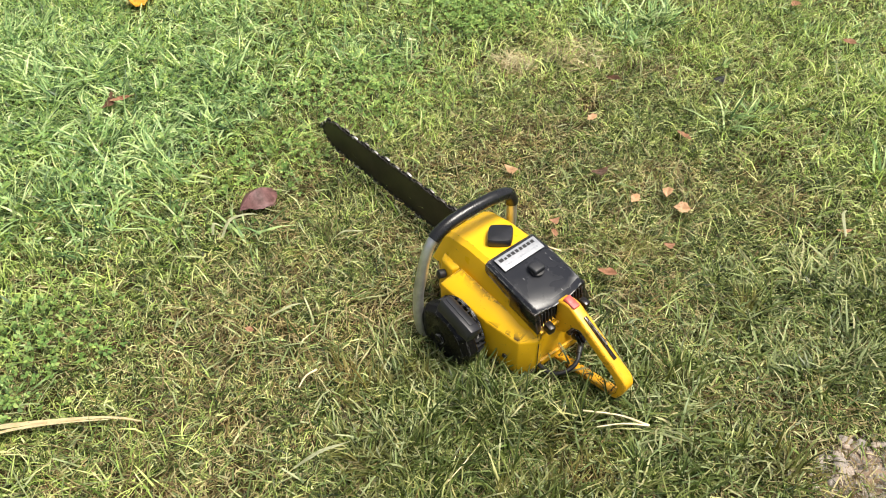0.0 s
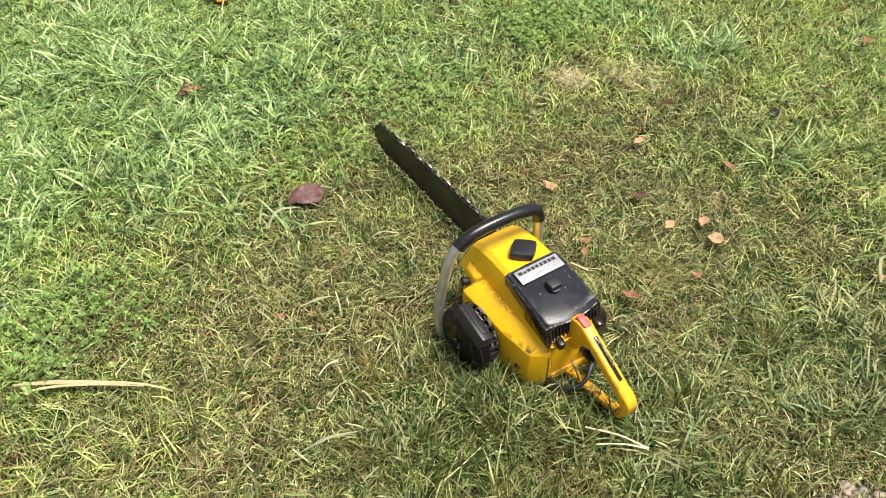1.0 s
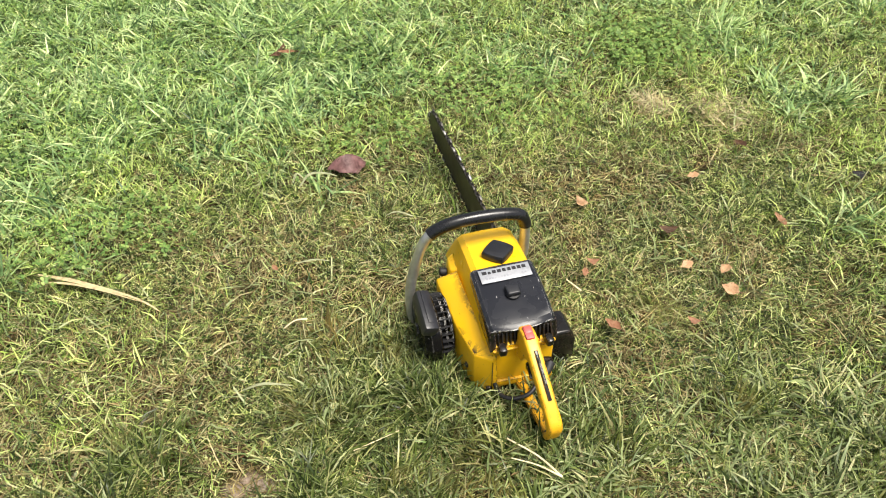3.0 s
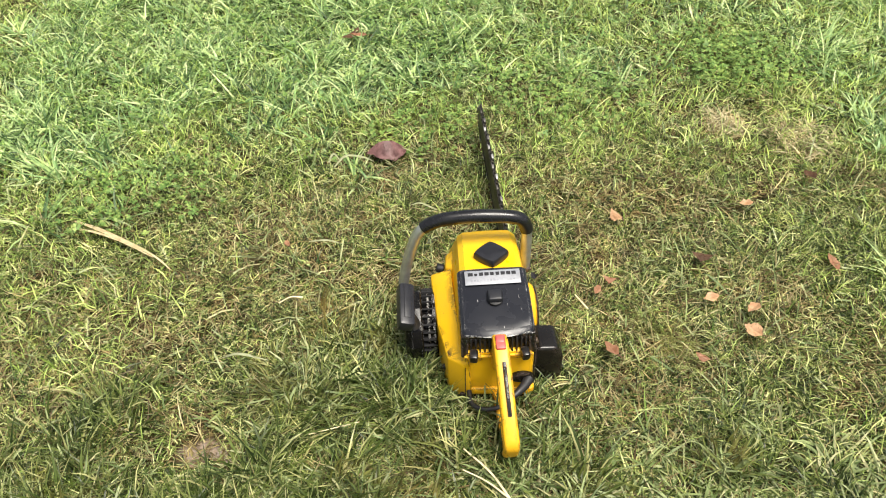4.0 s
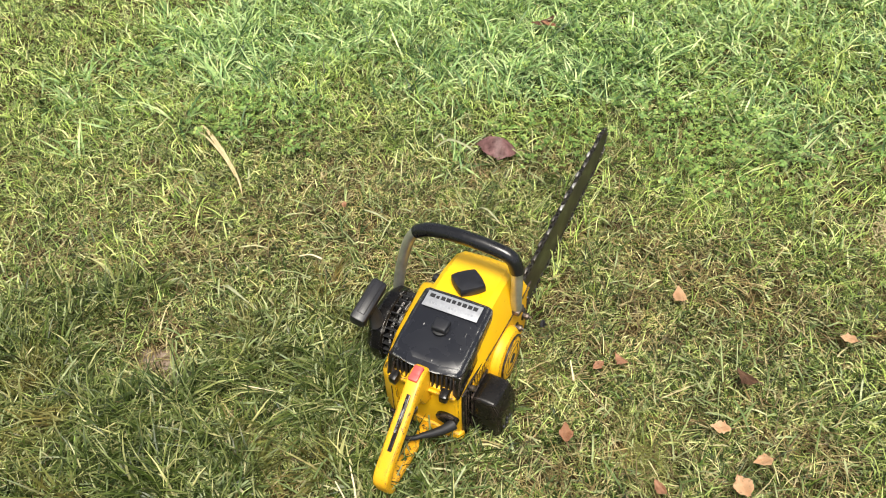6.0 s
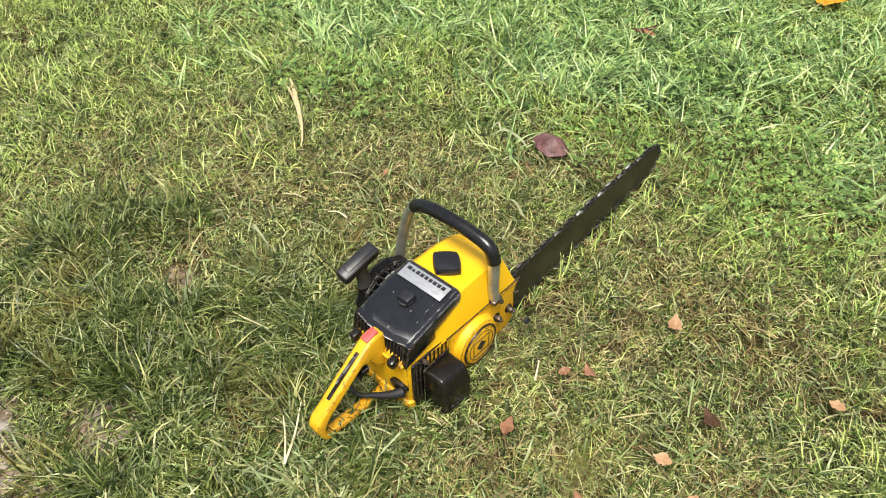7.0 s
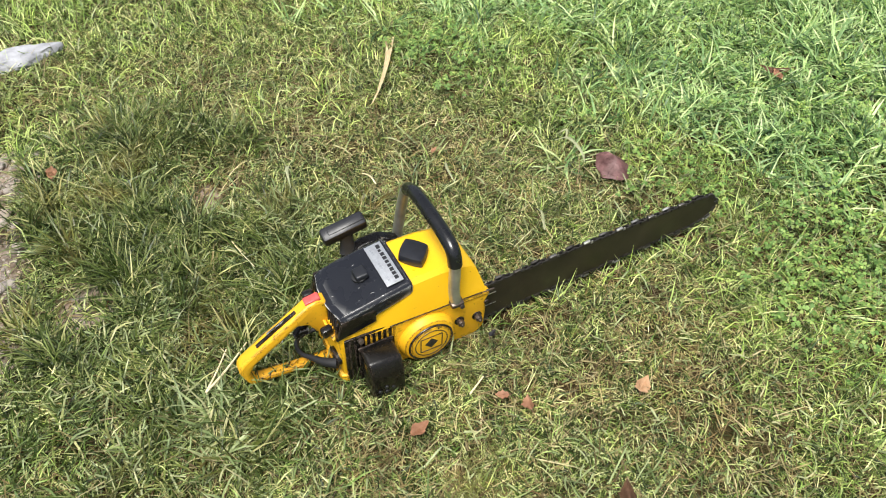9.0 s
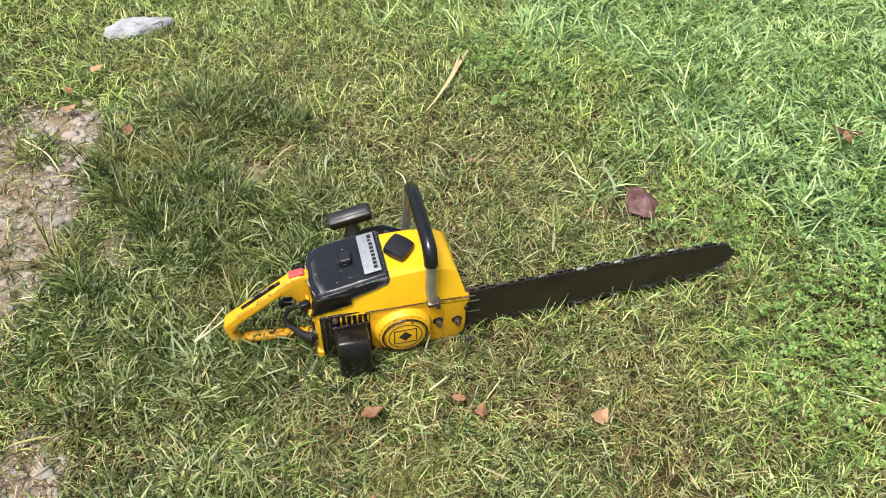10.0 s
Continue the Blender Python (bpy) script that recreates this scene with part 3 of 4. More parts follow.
def cutter_steel():
    m, nt, b = material("worn_cutter_steel", 0.45, 0.7)
    info = nt.nodes.new("ShaderNodeObjectInfo")
    nt.links.new(ramp(nt, info.outputs["Random"], [(0.0, (0.04, 0.036, 0.03)), (0.35, (0.12, 0.11, 0.10)), (0.65, (0.20, 0.195, 0.185)), (1.0, (0.42, 0.41, 0.39))]), b.inputs["Base Color"])
    bump(nt, b, noise_tex(nt, 400, 3), 0.3, 0.001)
    return m


WORN_STEEL = cutter_steel()


# ---- the chainsaw: x to its right, y to the bar, z up ----
def build_chainsaw():
    saw = tagged(new("chainsaw"), "old yellow and black chainsaw with chipped paint on the lawn", "chainsaw")
    saw.matrix_basis = pose(0.70, 0.70, 0.0)

    # engine housing
    part("crankcase", hexa([(-0.060, -0.144, 0.022), (0.060, -0.144, 0.014), (0.058, 0.105, 0.006), (-0.060, 0.105, 0.006)],
                           [(-0.056, -0.148, 0.128), (0.060, -0.148, 0.126), (0.063, 0.116, 0.118), (-0.064, 0.116, 0.118)], 0.007), YELLOW_CHIPPED, saw, "yellow lower engine housing with chipped corners")

    def hood_section(y, wide, top, low, low_wide):
        return [(-low_wide, y, low), (-wide - 0.004, y, top - 0.022), (-wide + 0.001, y, top - 0.007), (-wide + 0.010, y, top), (0, y, top + 0.002),
                (wide - 0.010, y, top), (wide - 0.001, y, top - 0.007), (wide + 0.004, y, top - 0.022), (low_wide, y, low)]

    hood = loft([hood_section(-0.126, 0.050, 0.146, 0.112, 0.062), hood_section(-0.030, 0.055, 0.178, 0.112, 0.067), hood_section(-0.020, 0.055, 0.186, 0.112, 0.067),
                 hood_section(0.040, 0.054, 0.188, 0.112, 0.068), hood_section(0.086, 0.053, 0.182, 0.112, 0.068), hood_section(0.100, 0.051, 0.174, 0.110, 0.068),
                 [(x, 0.104 + 0.019 * min(1, (0.172 - z) / 0.06), z) for x, _, z in hood_section(0.1, 0.050, 0.166, 0.108, 0.066)]])
    part("engine_hood", hood, YELLOW, saw, smooth=26)

    shroud = loft([[(-0.055, 0.045, 0.008), (-0.101, 0.060, 0.008), (-0.103, 0.058, 0.113), (-0.067, 0.040, 0.143)],
                   [(-0.055, 0.030, 0.008), (-0.101, 0.048, 0.008), (-0.104, 0.046, 0.114), (-0.067, 0.030, 0.143)],
                   [(-0.055, -0.060, 0.008), (-0.096, -0.060, 0.008), (-0.097, -0.060, 0.103), (-0.063, -0.060, 0.128)],
                   [(-0.045, -0.128, 0.008), (-0.083, -0.128, 0.008), (-0.084, -0.128, 0.095), (-0.054, -0.128, 0.112)],
                   [(-0.044, -0.150, 0.010), (-0.056, -0.149, 0.010), (-0.056, -0.149, 0.094), (-0.048, -0.150, 0.106)]], 0.0028)
    part("housing_lug", hexa([(-0.060, 0.040, 0.060), (-0.085, 0.055, 0.060), (-0.080, 0.092, 0.060), (-0.060, 0.098, 0.060)], [(-0.060, 0.045, 0.136), (-0.076, 0.055, 0.132), (-0.074, 0.088, 0.132), (-0.060, 0.094, 0.140)], 0.004), YELLOW, saw)
    shroud_ob = part("fan_shroud", shroud, YELLOW_CHIPPED, saw, "yellow fan shroud with black chips along its edges", smooth=30)
    part("screw", join(drum((-0.0885, -0.102, 0.042), (-1, 0.12, 0), 0.0058, 0.004, 16, 0.001), block(-0.0925, -0.0905, -0.1055, -0.0985, 0.041, 0.043, 0)), DARK_STEEL, shroud_ob)
    part("vent_hole", drum((-0.0600, -0.1475, 0.018), (-0.3, -1, 0), 0.006, 0.006, 14, 0.001), SOOT, shroud_ob)
    part("bolt", drum((-0.085, 0.074, 0.112), (-1, 0.2, 0.2), 0.0085, 0.014, 16, 0.002), RUBBER, saw)

    # air cleaner cover
    def cover_section(y, wide, top, low):
        return [(-wide, y, low), (-wide, y, top - 0.005), (-wide + 0.006, y, top), (-0.02, y, top + 0.0010), (0.02, y, top + 0.0010), (wide - 0.006, y, top), (wide, y, top - 0.005), (wide, y, low)]

    def bowed(section, bow):
        return [(x, y - bow * (1 - (x / 0.058) ** 2), z) for x, y, z in section]

    cover = loft([cover_section(-0.013, 0.0575, 0.188, 0.170), cover_section(-0.018, 0.0590, 0.1908, 0.166), cover_section(-0.060, 0.0600, 0.184, 0.154),
                  cover_section(-0.105, 0.0605, 0.174, 0.140), bowed(cover_section(-0.128, 0.0600, 0.168, 0.150), 0.010), bowed(cover_section(-0.138, 0.0580, 0.162, 0.152), 0.012)], 0.0015)
    cover_ob = part("air_cleaner_cover", cover, BLACK, saw, "satin black air cleaner cover with pale rubbed edges", smooth=35)
    for s in (-1, 1):
        part("cover_lug", hexa([(s * 0.0510, -0.150, 0.120), (s * 0.0618, -0.150, 0.120), (s * 0.0618, -0.080, 0.136), (s * 0.0510, -0.080, 0.136)],
                               [(s * 0.0480, -0.141, 0.160), (s * 0.0612, -0.139, 0.160), (s * 0.0612, -0.080, 0.164), (s * 0.0480, -0.080, 0.164)], 0.0015), SOOT, cover_ob)
    part("grille_back", block(-0.055, 0.055, -0.140, -0.128, 0.124, 0.156, 0.001), SOOT, cover_ob)
    for k in range(15):
        x = -0.0525 + 0.0075 * k
        part("grille_slat", hexa([(x - 0.0013, -0.146, 0.124), (x + 0.0013, -0.146, 0.124), (x + 0.0016, -0.138, 0.124), (x - 0.0016, -0.138, 0.124)],
                                 [(x - 0.0013, -0.1425, 0.154), (x + 0.0013, -0.1425, 0.154), (x + 0.0016, -0.138, 0.154), (x - 0.0016, -0.138, 0.154)], 0.0005, 1), RUBBER, cover_ob)
    part("grille_lip", block(-0.057, 0.057, -0.1545, -0.1495, 0.1205, 0.1250, 0.001), YELLOW_HANDLE, cover_ob)
    slope = math.degrees(math.atan2(0.006, 0.038))
    plate = part("name_plate", turned_block((0.0, -0.0385, 0.1918), (0.094, 0.0295, 0.0016), slope, 0, 0, 0.0006), SILVER, cover_ob, "brushed silver name plate with worn dark print")
    on_plate = lambda x, y, sx, sy, mat: part("print_bar", turned_block((x, y, 0.1928 + (y + 0.0385) * 0.158), (sx, sy, 0.0006), slope, 0, 0, 0), mat, plate)
    for k, w in enumerate((0.0088, 0.0052, 0.0072, 0.0072, 0.0062, 0.0062, 0.0074, 0.0070, 0.0074)):
        on_plate(-0.0372 + 0.0092 * k, -0.0320 if k != 1 else -0.0330, w * 0.98, 0.0066 if k != 1 else 0.0050, PRINT)
    for k in range(14):
        on_plate(-0.036 + 0.0055 * k, -0.0450, 0.0038, 0.0036, FAINT)
    knob = part("cover_knob", hexa([(-0.0125, -0.091, 0.184), (0.0125, -0.091, 0.184), (0.0135, -0.069, 0.187), (-0.0135, -0.069, 0.187)],
                                   [(-0.0110, -0.090, 0.1925), (0.0110, -0.090, 0.1925), (0.0120, -0.070, 0.1955), (-0.0120, -0.070, 0.1955)], 0.0025, 3), CAP, cover_ob)
    part("knob_collar", drum((0, -0.081, 0.1835), (0, -0.16, 1), 0.0135, 0.004, 24, 0.001), RUBBER, knob)

    # fuel cap: a four-cornered cap with bowed sides
    outline = []
    for k in range(32):
        a = 2 * math.pi * k / 32
        r = 0.0272 / (abs(math.cos(a)) ** 1.2 + abs(math.sin(a)) ** 1.2) ** (1 / 1.2) * 1.0
        outline.append((1.12 * r * math.cos(a) + 0.003, r * math.sin(a) + 0.014))
    cap = loft([[(0.003 + (x - 0.003) * f, 0.014 + (y - 0.014) * f, z) for x, y in outline] for f, z in ((0.9, 0.186), (1.0, 0.190), (1.0, 0.199), (0.93, 0.203), (0.6, 0.2045))])
    part("fuel_cap", cap, CAP, saw, "dull black four-cornered fuel cap", smooth=40)

    # clutch cover on the right
    outline = [(-0.052, 0.018), (-0.045, 0.010)] + [(0.06, 0.004), (0.098, 0.006)] + arc(0.098, 0.030, 0.024, -80, 0, 7) + [(0.123, 0.060), (0.121, 0.085), (0.130, 0.103), (0.127, 0.111), (0.100, 0.113), (0.0, 0.117), (-0.052, 0.112)]
    clutch = part("clutch_cover", side_plate(outline, 0.052, 0.067, 0.004, 3), YELLOW_DIRTY, saw, "yellow clutch cover with oily black grime")
    part("clutch_bulge", join(drum((0.072, 0.006, 0.058), (1, 0, 0), 0.055, 0.024, 44, 0.009, 0.048)), YELLOW_DIRTY, clutch, smooth=30)
    part("housing_rim", loft([[(0.056, -0.030, 0.104), (0.064, -0.030, 0.106), (0.0635, -0.030, 0.114), (0.058, -0.030, 0.120)],
                              [(0.058, 0.03, 0.104), (0.0685, 0.03, 0.106), (0.0680, 0.03, 0.115), (0.058, 0.03, 0.124)],
                              [(0.056, 0.124, 0.103), (0.0695, 0.126, 0.104), (0.0685, 0.126, 0.110), (0.056, 0.122, 0.114)]], 0.002), YELLOW_DIRTY, saw)
    badge = part("round_badge", drum((0.0855, 0.006, 0.058), (1, 0, 0), 0.0375, 0.003, 40, 0.001), YELLOW_DIRTY, clutch, "round cast badge in a dark grooved ring")
    part("badge_groove", ring((0.0850, 0.006, 0.058), (1, 0, 0), 0.0400, 0.0018), SOOT, badge)
    part("badge_groove", ring((0.0868, 0.006, 0.058), (1, 0, 0), 0.0300, 0.0010), DARK_STEEL, badge)
    for y, z, sy, sz, turn in ((0.006, 0.0745, 0.040, 0.0018, 0), (0.006, 0.0415, 0.040, 0.0018, 0), (-0.0140, 0.058, 0.0018, 0.033, 0), (0.0260, 0.058, 0.0018, 0.033, 0),
                               (0.0060, 0.0580, 0.0170, 0.0170, 45)):
        part("badge_bar", turned_block((0.0871, y, z), (0.0012, sy, sz), turn, 0, 0, 0.0003), DARK_STEEL, badge)
    for y, z in ((0.070, 0.060), (0.105, 0.055)):
        nut = part("bar_nut", drum((0.072, y, z), (1, 0, 0), 0.0066, 0.011, 6, 0.0008), GREASY, clutch, "greasy steel bar nut")
        part("nut_washer", drum((0.0675, y, z), (1, 0, 0), 0.0095, 0.002, 20, 0.0004), SOOT, nut)
        part("stud", drum((0.079, y, z), (1, 0, 0), 0.0030, 0.006, 10, 0.0004), GREASY, nut)
    part("oil_stain", drum((0.0672, 0.122, 0.083), (1, 0.3, 0), 0.0045, 0.003, 12, 0.0005), SOOT, clutch)

    # exhaust side
    for k in range(9):
        y = -0.132 + 0.0095 * k
        part("cooling_fin", block(0.056, 0.0655, y, y + 0.0034, 0.012 if k < 3 else 0.085, 0.112, 0.0006, 1), SOOT if k < 3 else YELLOW_DIRTY, saw)
    part("exhaust_plate", block(0.052, 0.0635, -0.138, -0.050, 0.004, 0.116, 0.002), SOOT, saw)
    sections = ((-0.116, [(0.064, 0.004), (0.108, 0.004), (0.117, 0.012), (0.117, 0.064), (0.105, 0.089), (0.074, 0.091), (0.064, 0.084)]),
                (-0.058, [(0.064, 0.004), (0.110, 0.004), (0.120, 0.012), (0.120, 0.062), (0.107, 0.087), (0.074, 0.090), (0.064, 0.084)]))
    muffler = part("muffler", loft([[(x, y, z) for x, z in section] for y, section in sections], 0.0075, 3), SOOT, saw, "sooty black pressed-steel muffler box", smooth=30)
    for k, (y, z) in enumerate(((-0.104, 0.026), (-0.092, 0.022), (-0.080, 0.027), (-0.092, 0.034))):
        part("muffler_hole", drum((0.1180, y, z), (1, 0, 0), 0.0035, 0.004, 10, 0.0005), PRINT, muffler)
    part("muffler_seam", block(0.0665, 0.0695, -0.1180, -0.0565, 0.004, 0.0925, 0.001), SOOT, muffler)
    part("steel_stud", drum((0.066, -0.112, 0.108), (1, 0, 0.4), 0.0050, 0.010, 10, 0.001), GREASY, saw)

    # starter on the left
    body = loft([[(x, -0.004 + r * math.cos(a) * 1.08, max(0.003, 0.054 + r * math.sin(a))) for a in (2 * math.pi * k / 11 + 0.20 for k in range(11))] for x, r in ((-0.122, 0.060), (-0.126, 0.064), (-0.143, 0.064), (-0.154, 0.055), (-0.156, 0.044))], 0.0015)
    starter = part("starter_housing", body, BLACK_CAST, saw, "black cast recoil starter housing with vent slats", smooth=18)
    part("starter_hub", drum((-0.1575, -0.004, 0.054), (-1, 0, 0), 0.011, 0.004, 24, 0.0015), BLACK_CAST, starter)
    part("vent_core", drum((-0.111, -0.004, 0.054), (1, 0, 0), 0.043, 0.024, 28, 0.001), SOOT, starter)
    for k in range(26):
        a = 2 * math.pi * k / 26
        y, z = -0.004 + 0.0545 * math.cos(a), 0.054 + 0.0535 * math.sin(a)
        if z > 0.006:
            part("vent_slat", turned_block((-0.112, y, z), (0.024, 0.013, 0.0026), math.degrees(a), 0, 0, 0.0005), MATTE, starter)
    part("starter_rim", ring((-0.112, -0.004, 0.056), (1, 0, 0), 0.0545, 0.0022, 36, 6), BLACK_CAST, starter)
    part("starter_rim", ring((-0.102, -0.004, 0.056), (1, 0, 0), 0.0555, 0.0030, 36, 6), BLACK_CAST, starter)
    part("starter_screw", drum((-0.1515, -0.058, 0.050), (-1, -0.4, 0), 0.005, 0.005, 12, 0.001), STEEL, starter)
    grip = part("pull_handle", turned_block((-0.150, -0.050, 0.144), (0.028, 0.084, 0.027), 12, 18, 3, 0.006), DULL, saw, "black T-shaped starter pull grip")
    part("grip_ridge", turned_block((-0.1455, -0.0485, 0.1575), (0.013, 0.066, 0.0030), 12, 18, 3, 0.0012), DULL, grip)
    part("pull_stem", loft([[(-0.150 + 0.010 * f + w * math.cos(q), -0.048 + w * 1.5 * math.sin(q), 0.140 - 0.034 * f) for q in (2 * math.pi * k / 12 for k in range(12))] for f, w in ((0, 0.011), (0.5, 0.008), (1.0, 0.010), (1.2, 0.012))]), RUBBER, grip)

    # front handlebar
    y = 0.055
    line = [(0.069, 0.060, 0.116), (0.070, y, 0.150), (0.070, y, 0.196), (0.067, y, 0.222), (0.052, y, 0.240), (0.0, y, 0.2485), (-0.060, 0.057, 0.2465), (-0.098, 0.059, 0.235), (-0.122, 0.060, 0.212), (-0.139, 0.060, 0.165), (-0.152, 0.059, 0.110), (-0.156, 0.055, 0.060), (-0.150, 0.050, 0.022), (-0.120, 0.045, 0.012)]
    part("handlebar_tube", tube(line, 0.0098), ALU, saw, "dull bare aluminium handlebar tube")
    part("grip_sleeve", tube(spline(line, 8)[20:61], 0.0121, 14, 0), GRIP, saw, "glossy black sleeve on the handlebar", smooth=45)
    clamp = part("handlebar_clamp", turned_block((0.070, 0.060, 0.118), (0.020, 0.024, 0.011), 0, 10, 0, 0.004), GREASY, saw)
    part("clamp_bolt", drum((0.080, 0.066, 0.114), (1, 0, 0.3), 0.0045, 0.006, 6, 0.0008), DARK_STEEL, clamp)

    # rear handle
    outline = [(-0.142, 0.166), (-0.160, 0.171), (-0.174, 0.168), (-0.293, 0.092), (-0.300, 0.083), (-0.302, 0.072), (-0.294, 0.046), (-0.288, 0.034), (-0.277, 0.030),
               (-0.274, 0.039), (-0.284, 0.050), (-0.285, 0.064), (-0.273, 0.081), (-0.196, 0.131), (-0.178, 0.124), (-0.166, 0.100), (-0.142, 0.090)]

    def swung(bm):
        """The handle stands a little askew to the engine."""
        bm.transform(Matrix(((1, -0.033, 0, -0.0047), (0, 1, 0, 0), (0, 0, 1, 0), (0, 0, 0, 1))))
        return bm

    handle = part("rear_handle", swung(side_plate(outline, -0.0122, 0.0122, 0.0048, 3)), YELLOW_HANDLE, saw, "yellow rear handle with rubbed and chipped paint")
    part("lower_bar", swung(side_plate([(-0.282, 0.0305), (-0.240, 0.0235), (-0.200, 0.0180), (-0.138, 0.010), (-0.138, 0.019), (-0.200, 0.0270), (-0.240, 0.0335), (-0.276, 0.0400)], -0.0095, 0.0095, 0.0025)), RUSTY, handle, "lower handle strap with orange paint worn black")
    tilt = math.degrees(math.atan2(0.076, 0.119))
    part("stop_switch", turned_block((0.0, -0.1640, 0.1690), (0.0155, 0.026, 0.008), 10, 0, 0, 0.002), RED, handle, "faded red stop switch")
    part("switch_rocker", turned_block((0.0, -0.1600, 0.1725), (0.0125, 0.013, 0.004), 14, 0, 0, 0.001), RED, handle)
    part("lock_slot", swung(turned_block((0.001, -0.229, 0.1335), (0.0062, 0.085, 0.005), tilt, 0, 0, 0.001)), SOOT, handle)
    part("throttle_lock", swung(turned_block((0.001, -0.222, 0.1405), (0.0040, 0.050, 0.008), tilt - 4, 0, 0, 0.0012)), BLACK_CAST, handle, "thin black throttle lock lever")
    part("trigger", side_plate([(-0.176, 0.108), (-0.192, 0.110), (-0.204, 0.100), (-0.200, 0.090), (-0.190, 0.098), (-0.178, 0.094)], -0.006, 0.006, 0.0015), BLACK_CAST, handle)
    for s in (-1, 1):
        mount = part("rubber_mount", turned_block((s * 0.042, -0.158, 0.132), (0.014, 0.019, 0.018), 8, 0, 6 * s, 0.004), SOOT, saw)
        part("mount_bracket", block(s * 0.041 - 0.013, s * 0.041 + 0.013, -0.152, -0.146, 0.112, 0.126, 0.002), YELLOW_DIRTY, mount)
    part("cable_recess", loft([[(0.040 + w * 0.019 * math.cos(q), y, 0.060 + w * 0.0125 * math.sin(q)) for q in (2 * math.pi * k / 20 for k in range(20))] for y, w in ((-0.144, 1.0), (-0.1512, 1.0), (-0.1522, 0.9))]), SOOT, saw)
    boot = part("rubber_boot", tube([(0.053, -0.150, 0.056), (0.044, -0.162, 0.053), (0.030, -0.174, 0.049), (0.012, -0.186, 0.045)], 0.008, 12, 6, (0.0095, 0.0048)), RUBBER, saw, "black rubber cable boot")
    part("fuel_hose", tube([(0.014, -0.185, 0.0455), (0.000, -0.194, 0.042), (-0.018, -0.197, 0.040), (-0.036, -0.191, 0.036), (-0.048, -0.174, 0.031), (-0.050, -0.142, 0.030)], 0.0040, 10), RUBBER, boot, "black rubber hose looped under the handle")
    part("tank_edge", hexa([(-0.046, -0.149, 0.018), (0.060, -0.149, 0.008), (0.066, -0.136, 0.006), (-0.046, -0.136, 0.016)], [(-0.046, -0.1495, 0.034), (0.060, -0.1495, 0.026), (0.066, -0.136, 0.026), (-0.046, -0.136, 0.034)], 0.003), YELLOW_DIRTY, saw)

    # guide bar and chain
    def bar_edge(f):
        """Middle height and half height of the bar at the part f of its length."""
        return 0.062 + 0.010 * f, 0.0375 + 0.004 * math.sin(math.pi * min(1, f * 1.2)) - 0.0055 * f

    root, tip = 0.030, 0.668
    long = tip - root

    def rim(grow):
        up, down = [], []
        for k in range(41):
            f = k / 40
            c, h = bar_edge(f)
            nose = min(1.0, math.sqrt(max(0.0, 1 - max(0.0, (f - 0.90) / 0.10) ** 2)))
            up.append((root + long * f, c + h * nose + grow * nose)), down.append((root + long * f, c - h * nose - grow * nose))
        return up + down[::-1][1:]

    lean = lambda y: 0.0535 - 0.012 * (y - root) / long
    edge = [p for p in rim(0.0)]
    bar_bm = loft([[(lean(y) - 0.0024, y, z) for y, z in edge], [(lean(y) + 0.0024, y, z) for y, z in edge]])
    bar = part("guide_bar", bar_bm, BAR_STEEL, saw, "long brownish-black steel guide bar")
    part("bar_slot", block(0.0535, 0.0545, 0.128, 0.150, 0.081, 0.083, 0.0004), STEEL, bar)
    part("bar_slot", block(0.0535, 0.0545, 0.128, 0.152, 0.053, 0.0545, 0.0004), STEEL, bar)
    part("bumper_spike", hexa([(0.064, 0.112, 0.104), (0.0675, 0.112, 0.104), (0.0675, 0.128, 0.106), (0.064, 0.128, 0.106)], [(0.064, 0.115, 0.112), (0.0675, 0.115, 0.112), (0.0675, 0.138, 0.1105), (0.064, 0.138, 0.1105)], 0.001), GREASY, saw)
    part("housing_seam", tube([(0.0672, -0.060, 0.1165), (0.0690, 0.0, 0.1175), (0.0692, 0.06, 0.1170), (0.0685, 0.112, 0.1150)], 0.0010, 6, 3), SOOT, saw)
    part("housing_seam", tube([(-0.0555, -0.1498, 0.012), (-0.0556, -0.1500, 0.05), (-0.0556, -0.1500, 0.092)], 0.0008, 6, 3), SOOT, saw)

    # chain: strap plates all round, cutters of their own
    path = rim(0.0030)
    pts = [Vector((lean(y), y, z)) for y, z in path]
    lens = [0.0]
    for p, q in zip(pts, pts[1:]):
        lens.append(lens[-1] + (q - p).length)

    def on_chain(s):
        k = max(j for j in range(len(lens) - 1) if lens[j] <= s)
        f = (s - lens[k]) / (lens[k + 1] - lens[k])
        return pts[k].lerp(pts[k + 1], f), (pts[k + 1] - pts[k]).normalized()

    pitch, straps, cutters = 0.0093, [], []
    count = int(lens[-1] / pitch) - 1
    for k in range(count):
        p, d = on_chain((k + 0.5) * pitch)
        turn = Matrix(((1, 0, 0), (0, d.y, -d.z), (0, d.z, d.y))).to_4x4()
        here = Matrix.Translation(p) @ turn
        for off in ((-0.0031, 0.0031) if k % 2 else (-0.0010, 0.0010)):
            b = block(off - 0.0008, off + 0.0008, -0.0062, 0.0062, -0.0032, 0.0030 if k % 2 else 0.0016, 0.0)
            b.transform(here)
            straps.append(b)
        if k % 4 == 1:
            cutters.append((here, 1 if k % 8 == 1 else -1))
    chain = part("saw_chain", join(*straps), DARK_STEEL, saw, "dark oiled saw chain with bright cutters")
